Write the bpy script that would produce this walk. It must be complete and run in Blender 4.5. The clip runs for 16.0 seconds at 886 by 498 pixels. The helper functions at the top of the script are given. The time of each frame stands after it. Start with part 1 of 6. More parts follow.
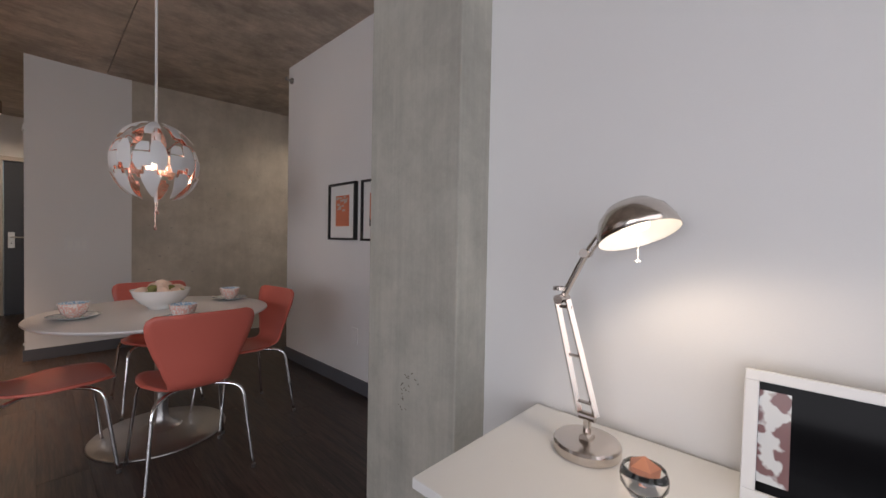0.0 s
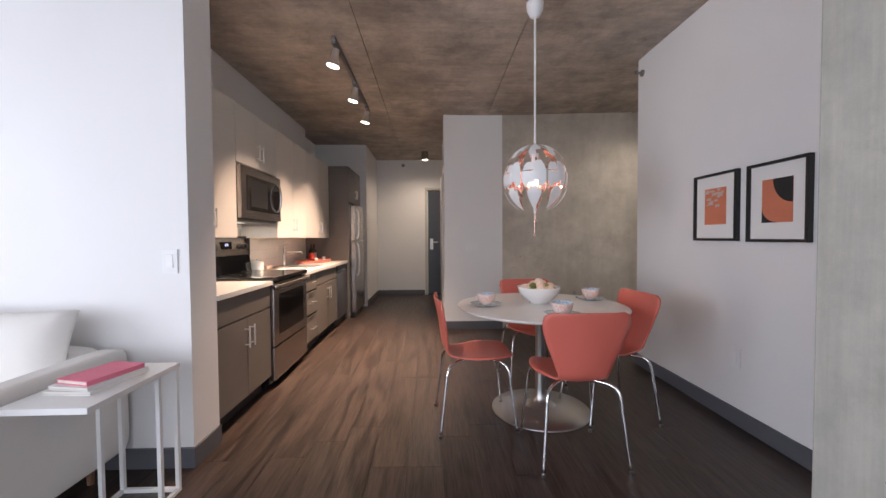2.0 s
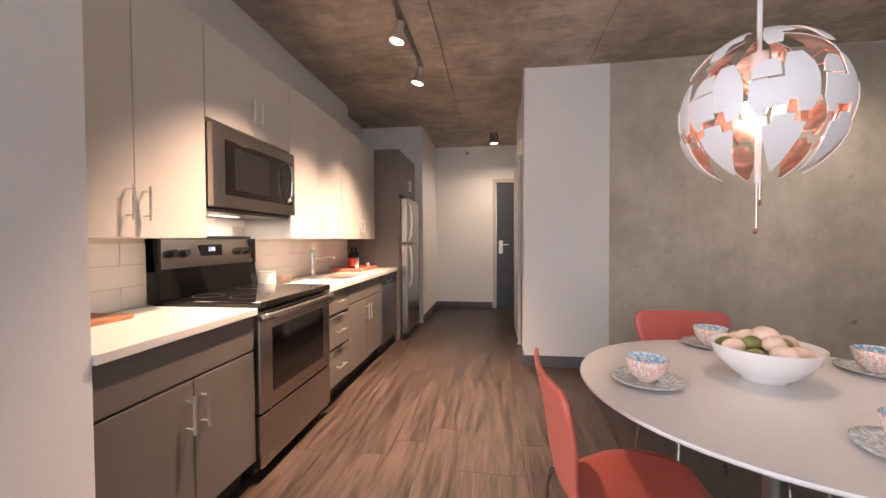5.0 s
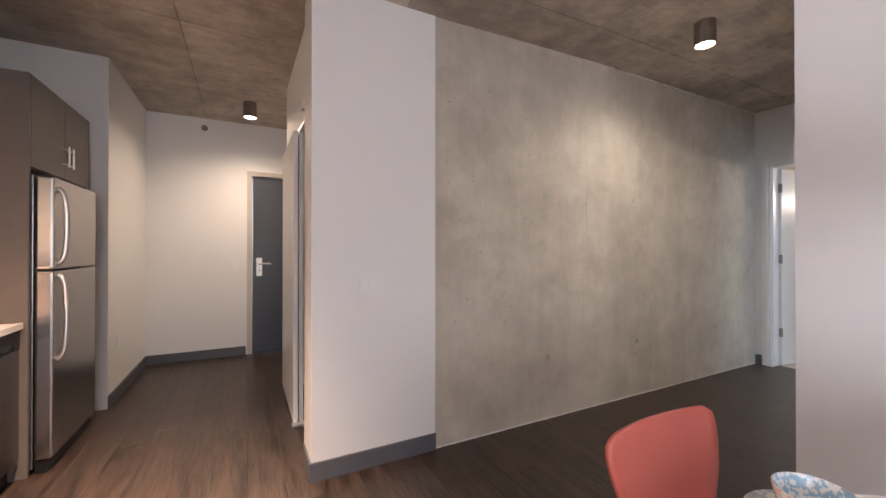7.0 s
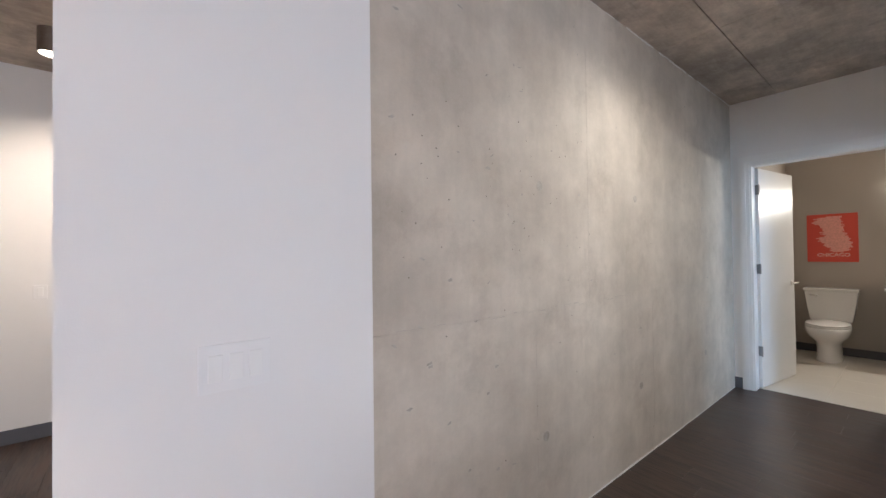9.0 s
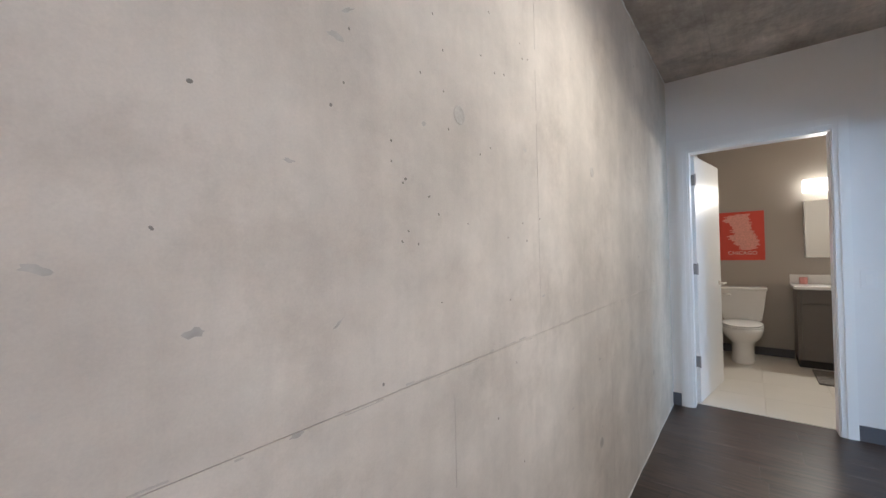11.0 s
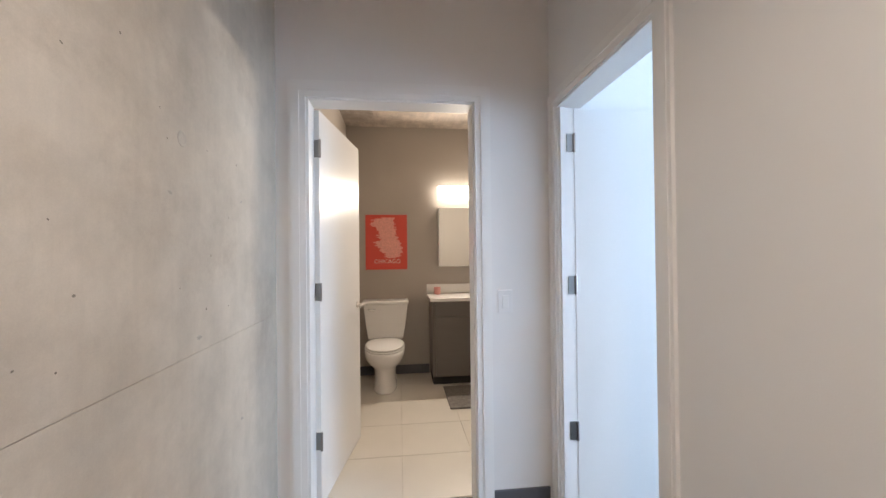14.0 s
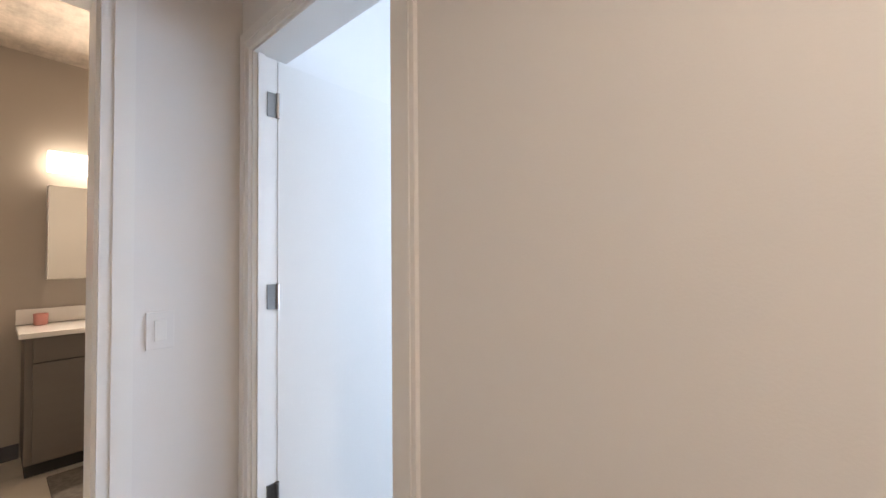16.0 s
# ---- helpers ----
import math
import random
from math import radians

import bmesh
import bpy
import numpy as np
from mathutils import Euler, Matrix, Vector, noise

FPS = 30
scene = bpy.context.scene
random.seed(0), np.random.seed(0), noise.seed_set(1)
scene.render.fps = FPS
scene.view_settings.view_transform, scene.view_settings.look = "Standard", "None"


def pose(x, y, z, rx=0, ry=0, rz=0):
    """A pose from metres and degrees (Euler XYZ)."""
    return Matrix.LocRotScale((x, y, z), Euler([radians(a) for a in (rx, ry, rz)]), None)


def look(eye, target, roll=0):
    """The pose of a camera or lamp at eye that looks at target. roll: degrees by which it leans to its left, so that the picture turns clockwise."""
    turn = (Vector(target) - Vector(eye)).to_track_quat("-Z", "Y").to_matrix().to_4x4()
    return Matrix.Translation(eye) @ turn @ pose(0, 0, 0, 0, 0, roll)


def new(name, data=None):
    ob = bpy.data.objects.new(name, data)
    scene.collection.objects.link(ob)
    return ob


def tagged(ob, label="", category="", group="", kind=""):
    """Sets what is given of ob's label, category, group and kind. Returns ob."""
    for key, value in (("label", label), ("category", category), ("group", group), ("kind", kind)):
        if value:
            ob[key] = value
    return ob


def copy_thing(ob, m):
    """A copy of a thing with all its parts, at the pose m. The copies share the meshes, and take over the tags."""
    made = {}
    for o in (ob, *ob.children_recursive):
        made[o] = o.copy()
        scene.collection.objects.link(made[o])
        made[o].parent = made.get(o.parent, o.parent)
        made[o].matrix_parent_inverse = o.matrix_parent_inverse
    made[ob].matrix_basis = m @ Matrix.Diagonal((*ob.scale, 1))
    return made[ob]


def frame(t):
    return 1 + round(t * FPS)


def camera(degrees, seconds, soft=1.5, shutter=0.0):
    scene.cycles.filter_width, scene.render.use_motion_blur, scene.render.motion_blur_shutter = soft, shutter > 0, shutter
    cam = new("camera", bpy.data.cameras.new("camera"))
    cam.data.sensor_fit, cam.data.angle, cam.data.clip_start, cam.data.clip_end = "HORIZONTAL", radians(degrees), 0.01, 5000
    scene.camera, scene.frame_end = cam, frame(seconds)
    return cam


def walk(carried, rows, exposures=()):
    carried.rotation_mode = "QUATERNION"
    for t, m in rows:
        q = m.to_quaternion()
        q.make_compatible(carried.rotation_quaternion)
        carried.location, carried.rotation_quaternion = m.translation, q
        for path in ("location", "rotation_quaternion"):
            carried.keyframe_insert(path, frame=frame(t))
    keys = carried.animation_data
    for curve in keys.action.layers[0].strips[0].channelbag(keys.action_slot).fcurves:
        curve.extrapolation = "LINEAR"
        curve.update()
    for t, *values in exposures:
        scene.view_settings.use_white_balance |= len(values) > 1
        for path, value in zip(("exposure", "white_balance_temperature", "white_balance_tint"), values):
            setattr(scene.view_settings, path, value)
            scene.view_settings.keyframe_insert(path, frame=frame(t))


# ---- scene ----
cam = camera(98.5, 16.0)
EXPOSURES = [(0, -0.85, 6500, 11), (1.0, -0.58, 6350, 11), (1.5, -0.2, 6200, 10.5), (2, -0.07, 6050, 9.5), (3, 0.1, 6100, 10), (5.5, 0.4, 6500, 14.5), (6.5, 0.5, 6350, 13), (8, 0.80, 5850, 8.5), (10.5, 1.02, 5450, 6.5), (12.5, 1.14, 5700, 7.5), (13.5, 1.27, 5950, 9.5), (15, 1.36, 6450, 13), (16, 1.28, 6700, 14)]
PATH = [
    (0, (1.018, 0.599, 1.116), (2.479, 1.965, 1.074), 1.1),
    (0.5, (0.946, 0.696, 1.115), (2.113, 2.319, 1.064), 0.7),
    (1, (0.896, 0.756, 1.115), (1.761, 2.558, 1.066), 0.2),
    (1.5, (0.815, 0.751, 1.129), (1.287, 2.693, 1.075), -0.2),
    (2, (0.793, 0.745, 1.141), (0.854, 2.744, 1.082), -0.4),
    (2.5, (0.793, 0.752, 1.128), (0.536, 2.735, 1.07), -0.5),
    (3, (0.814, 0.817, 1.111), (0.337, 2.759, 1.059), -0.5),
    (3.2, (0.805, 0.888, 1.124), (0.29, 2.82, 1.068), -0.6),
    (5.3, (0.652, 2.2, 1.136), (0.537, 4.196, 1.097), -0.2),
    (5.5, (0.635, 2.329, 1.133), (0.67, 4.328, 1.101), -0.1),
    (6, (0.642, 2.684, 1.136), (1.02, 4.648, 1.114), 0.0),
    (6.5, (0.66, 3.028, 1.185), (1.317, 4.917, 1.169), -0.1),
    (7, (0.644, 3.384, 1.209), (1.567, 5.159, 1.218), 0.0),
    (7.5, (0.713, 3.669, 1.241), (1.846, 5.317, 1.249), -0.2),
    (8, (0.862, 3.931, 1.297), (2.089, 5.51, 1.315), -0.4),
    (8.2, (0.893, 4.028, 1.297), (2.121, 5.606, 1.315), -0.4),
    (10.3, (1.538, 4.848, 1.306), (2.954, 6.261, 1.341), -1.2),
    (10.5, (1.605, 4.908, 1.31), (3.059, 6.281, 1.339), -1.1),
    (11, (1.839, 4.961, 1.287), (3.4, 6.21, 1.315), -1.2),
    (11.5, (2.154, 4.969, 1.312), (3.83, 6.061, 1.333), -1.3),
    (12, (2.461, 4.978, 1.322), (4.255, 5.862, 1.335), -1.1),
    (12.5, (2.778, 4.987, 1.325), (4.686, 5.584, 1.333), -1.2),
    (13, (3.112, 4.946, 1.340), (5.07, 5.352, 1.345), -1.2),
    (13.5, (3.396, 4.926, 1.328), (5.388, 5.105, 1.336), -1.0),
    (14, (3.606, 4.887, 1.32), (5.594, 4.662, 1.337), -0.6),
    (14.5, (3.774, 4.8, 1.316), (5.676, 4.183, 1.332), -0.6),
    (15, (3.891, 4.735, 1.303), (5.637, 3.760, 1.344), -0.5),
    (15.5, (3.987, 4.705, 1.293), (5.512, 3.412, 1.343), -0.5),
    (16, (4.038, 4.70, 1.286), (5.331, 3.175, 1.334), -0.5),
]
walk(cam, [(t, look(eye, target, roll)) for t, eye, target, roll in PATH], EXPOSURES)

# ---- world and lights ----
world = bpy.data.worlds.new("world")
scene.world = world
world.use_nodes = True
wn = world.node_tree
sky = wn.nodes.new("ShaderNodeTexSky")
sky.sky_type, sky.sun_disc, sky.sun_elevation, sky.sun_rotation = "NISHITA", False, radians(40), radians(200)
wn.links.new(sky.outputs[0], wn.nodes["Background"].inputs[0])
wn.nodes["Background"].inputs[1].default_value = 0.1


def lamp(name, kind, m, watts, colour, **opts):
    d = bpy.data.lights.new(name, kind)
    d.energy, d.color = watts, colour
    for key, value in opts.items():
        if key == "size":
            d.size = value
        elif key == "size_y":
            d.shape, d.size_y = "RECTANGLE", value
        elif key == "radius":
            d.shadow_soft_size = value
        elif key == "cone":
            d.spot_size = radians(value)
        elif key == "blend":
            d.spot_blend = value
    o = new(name, d)
    o.matrix_world = m
    return o


WARM, DAY = (1.0, 0.76, 0.56), (0.92, 0.92, 1.0)
CEIL = 2.69
lamp("window_daylight", "AREA", look((-0.9, -1.92, 1.4), (-0.9, 2, 1.3)), 100, DAY, size=5.2, size_y=2.2)
lamp("side_window_daylight", "AREA", look((-4.42, -0.35, 1.4), (2, -0.35, 1.3)), 168, DAY, size=2.7, size_y=2.2)
lamp("bedroom_daylight", "AREA", look((4.0, 0.66, 1.4), (4.0, 4, 1.3)), 56, (0.62, 0.79, 1.0), size=2.2, size_y=1.9)
for sy, aim in ((3.80, (-0.22, 3.85, 0)), (4.57, (-0.16, 4.55, 0)), (5.27, (-0.22, 5.2, 0))):
    lamp("track_spot_light", "SPOT", look((0.055 - 0.025, sy, 2.44), aim), 385, (1.0, 0.675, 0.46), radius=0.03, cone=85, blend=1.0)
lamp("foyer_light", "SPOT", look((0.69, 7.66, 2.535), (0.69, 7.66, 0)), 70, (1.0, 0.75, 0.54), radius=0.05, cone=162, blend=0.95)
lamp("hall_light", "SPOT", look((3.29, 4.79, 2.53), (3.29, 4.79, 0)), 43, (1.0, 0.85, 0.70), radius=0.06, cone=170, blend=0.95)
lamp("pendant_light", "POINT", pose(1.492, 3.30, 1.535), 19, (1.0, 0.78, 0.63), radius=0.03)
lamp("desk_light", "SPOT", look((1.835, 0.828, 1.150), (1.71, 0.62, 0.5)), 4.8, (1.0, 0.80, 0.60), radius=0.03, cone=150, blend=0.5)
lamp("vanity_light", "AREA", look((7.68, 4.12, 1.95), (5.5, 4.3, 1.6)), 17, (1.0, 0.84, 0.66), size=0.6, size_y=0.1)
lamp("cooktop_light", "AREA", look((-0.80, 4.0, 1.270), (-0.82, 4.0, 0.8)), 2.2, (1.0, 0.85, 0.68), size=0.4, size_y=0.08)


# ---- materials ----
def material(name, colour, rough=0.5, metal=0.0, vary=0.08, scale=6.0, bump=0.1, grain=80.0, stretch=(1, 1, 1), coat=0.0, spec=0.5):
    """A surface with soft variation of colour at a large scale and fine relief."""
    m = bpy.data.materials.new(name)
    m.use_nodes = True
    n, l = m.node_tree.nodes, m.node_tree.links
    b = n["Principled BSDF"]
    tc, mp = n.new("ShaderNodeTexCoord"), n.new("ShaderNodeMapping")
    mp.inputs["Scale"].default_value = stretch
    l.new(tc.outputs["Object"], mp.inputs[0])
    big, fine = n.new("ShaderNodeTexNoise"), n.new("ShaderNodeTexNoise")
    big.inputs["Scale"].default_value, big.inputs["Detail"].default_value = scale, 5
    fine.inputs["Scale"].default_value, fine.inputs["Detail"].default_value = grain, 3
    l.new(mp.outputs[0], big.inputs[0]), l.new(mp.outputs[0], fine.inputs[0])
    ramp = n.new("ShaderNodeMapRange")
    ramp.inputs[1].default_value, ramp.inputs[2].default_value = 0.3, 0.7
    ramp.inputs[3].default_value, ramp.inputs[4].default_value = 1 - vary, 1 + vary
    l.new(big.outputs[0], ramp.inputs[0])
    mul = n.new("ShaderNodeVectorMath")
    mul.operation = "SCALE"
    mul.inputs[0].default_value = colour[:3]
    l.new(ramp.outputs[0], mul.inputs["Scale"])
    l.new(mul.outputs[0], b.inputs["Base Color"])
    rr = n.new("ShaderNodeMapRange")
    rr.inputs[3].default_value, rr.inputs[4].default_value = max(0.02, rough - (0.06 if rough > 0.4 else 0.012)), min(1, rough + (0.06 if rough > 0.4 else 0.012))
    l.new(fine.outputs[0], rr.inputs[0])
    l.new(rr.outputs[0], b.inputs["Roughness"])
    bp = n.new("ShaderNodeBump")
    bp.inputs["Strength"].default_value, bp.inputs["Distance"].default_value = bump, 0.002
    l.new(fine.outputs[0], bp.inputs["Height"])
    if bump >= 0.1:
        l.new(bp.outputs[0], b.inputs["Normal"])
    b.inputs["Metallic"].default_value = metal
    b.inputs["Coat Weight"].default_value = coat
    b.inputs["Specular IOR Level"].default_value = spec
    return m


def mix_colour(n, l, fac, a, b):
    x = n.new("ShaderNodeMix")
    x.data_type = "RGBA"
    for sock, v in ((x.inputs["Factor"], fac), (x.inputs["A"], a), (x.inputs["B"], b)):
        if hasattr(v, "is_linked"):
            l.new(v, sock)
        elif isinstance(v, tuple):
            sock.default_value = (*v, 1)
        else:
            sock.default_value = v
    return x.outputs["Result"]


def noise_node(n, l, vec, scale, detail=4.0, rough=0.55):
    x = n.new("ShaderNodeTexNoise")
    x.inputs["Scale"].default_value, x.inputs["Detail"].default_value, x.inputs["Roughness"].default_value = scale, detail, rough
    l.new(vec, x.inputs[0])
    return x.outputs[0]


def ramp_node(n, l, value, lo, hi, a=0.0, b=1.0):
    x = n.new("ShaderNodeMapRange")
    for i, v in enumerate((lo, hi, a, b)):
        x.inputs[i + 1].default_value = v
    l.new(value, x.inputs[0])
    return x.outputs[0]


def scaled(n, l, vec, s):
    x = n.new("ShaderNodeMapping")
    x.inputs["Scale"].default_value = s
    l.new(vec, x.inputs[0])
    return x.outputs[0]


def concrete(name, light, dark, stain, streak, blotch=0.8, rough=0.75, holes=0.0, mottle=0.08, bay=0.0):
    """Cast concrete: cloudy patches, streaks along the pour, stains, bug holes."""
    m = bpy.data.materials.new(name)
    m.use_nodes = True
    n, l = m.node_tree.nodes, m.node_tree.links
    b = n["Principled BSDF"]
    vec = n.new("ShaderNodeTexCoord").outputs["Object"]
    clouds = ramp_node(n, l, noise_node(n, l, vec, blotch, 8, 0.66), 0.38, 0.62)
    lines = ramp_node(n, l, noise_node(n, l, scaled(n, l, vec, streak), 1.0, 5, 0.6), 0.40, 0.72)
    spots = ramp_node(n, l, noise_node(n, l, vec, 2.6, 9, 0.72), 0.53, 0.70)
    grain = noise_node(n, l, vec, 260, 3)
    c = mix_colour(n, l, clouds, dark, light)
    x = n.new("ShaderNodeMath")
    x.operation, x.inputs[1].default_value = "MULTIPLY", 0.34
    l.new(lines, x.inputs[0])
    c = mix_colour(n, l, x.outputs[0], c, tuple(0.72 * v for v in dark))
    y = n.new("ShaderNodeMath")
    y.operation, y.inputs[1].default_value = "MULTIPLY", 0.45
    l.new(spots, y.inputs[0])
    c = mix_colour(n, l, y.outputs[0], c, stain)
    fine = ramp_node(n, l, noise_node(n, l, scaled(n, l, vec, tuple(2.2 * q for q in streak)), 2.0, 9, 0.72), 0.36, 0.64, 1 - 0.6 * mottle, 1 + 0.4 * mottle)
    blot = ramp_node(n, l, noise_node(n, l, vec, 6.5, 12, 0.74), 0.34, 0.66, 1 - mottle, 1 + 0.8 * mottle)
    tone = ramp_node(n, l, n.new("ShaderNodeNewGeometry").outputs["Random Per Island"], 0, 1, 1 - bay, 1 + bay)
    g = ramp_node(n, l, grain, 0.3, 0.7, 0.97, 1.03)
    out = c
    for k in (fine, blot, tone, g):
        v = n.new("ShaderNodeVectorMath")
        v.operation = "SCALE"
        l.new(out, v.inputs[0]), l.new(k, v.inputs["Scale"])
        out = v.outputs[0]
    height = grain
    if holes:
        vo = n.new("ShaderNodeTexVoronoi")
        vo.inputs["Scale"].default_value = 7.0
        l.new(vec, vo.inputs[0])
        size = ramp_node(n, l, noise_node(n, l, vec, 1.7, 3), 0.45, 0.75, 0.0, holes)
        hole = n.new("ShaderNodeMath")
        hole.operation = "LESS_THAN"
        l.new(vo.outputs["Distance"], hole.inputs[0]), l.new(size, hole.inputs[1])
        out = mix_colour(n, l, hole.outputs[0], out, tuple(0.35 * q for q in dark))
    l.new(out, b.inputs["Base Color"])
    b.inputs["Roughness"].default_value = rough
    bp = n.new("ShaderNodeBump")
    bp.inputs["Strength"].default_value, bp.inputs["Distance"].default_value = 0.05, 0.001
    l.new(height, bp.inputs["Height"]), l.new(bp.outputs[0], b.inputs["Normal"])
    return m


def wood(name, light, dark, along=1, rough=0.45, by_piece=True):
    """Planks with long grain along one axis; each piece its own shade."""
    m = bpy.data.materials.new(name)
    m.use_nodes = True
    n, l = m.node_tree.nodes, m.node_tree.links
    b = n["Principled BSDF"]
    geo, info = n.new("ShaderNodeNewGeometry"), n.new("ShaderNodeObjectInfo")
    s1 = [30.0, 30.0, 30.0]
    s1[along] = 2.4
    off = n.new("ShaderNodeVectorMath")
    off.operation = "MULTIPLY_ADD"
    comb = n.new("ShaderNodeCombineXYZ")
    for i in range(3):
        l.new(info.outputs["Random"], comb.inputs[i])
    l.new(comb.outputs[0], off.inputs[0])
    off.inputs[1].default_value = (37, 53, 11)
    l.new(geo.outputs["Position"], off.inputs[2])
    vec = off.outputs[0]
    g1 = noise_node(n, l, scaled(n, l, vec, s1), 1.0, 7, 0.65)
    s2 = [110.0, 110.0, 110.0]
    s2[along] = 6.0
    g2 = noise_node(n, l, scaled(n, l, vec, s2), 1.0, 4, 0.6)
    f = n.new("ShaderNodeMath")
    f.operation = "MULTIPLY_ADD"
    l.new(g2, f.inputs[0])
    f.inputs[1].default_value = 0.75
    l.new(g1, f.inputs[2])
    fac = ramp_node(n, l, f.outputs[0], 0.70, 1.03)
    c = mix_colour(n, l, fac, dark, light)
    shade = ramp_node(n, l, info.outputs["Random"], 0, 1, 0.87, 1.13)
    v = n.new("ShaderNodeVectorMath")
    v.operation = "SCALE"
    l.new(c, v.inputs[0]), l.new(shade, v.inputs["Scale"])
    l.new(v.outputs[0], b.inputs["Base Color"])
    l.new(ramp_node(n, l, g1, 0.3, 0.7, rough - 0.08, rough + 0.10), b.inputs["Roughness"])
    bp = n.new("ShaderNodeBump")
    bp.inputs["Strength"].default_value, bp.inputs["Distance"].default_value = 0.08, 0.001
    l.new(f.outputs[0], bp.inputs["Height"]), l.new(bp.outputs[0], b.inputs["Normal"])
    return m


def glowing(name, colour, strength):
    m = bpy.data.materials.new(name)
    m.use_nodes = True
    b = m.node_tree.nodes["Principled BSDF"]
    b.inputs["Base Color"].default_value = (0.9, 0.9, 0.9, 1)
    b.inputs["Emission Color"].default_value = (*colour, 1)
    b.inputs["Emission Strength"].default_value = strength
    return m


def glass(name, tint=(1, 1, 1), rough=0.0):
    m = bpy.data.materials.new(name)
    m.use_nodes = True
    b = m.node_tree.nodes["Principled BSDF"]
    b.inputs["Base Color"].default_value = (*tint, 1)
    b.inputs["Transmission Weight"].default_value = 1
    b.inputs["Roughness"].default_value = rough
    return m


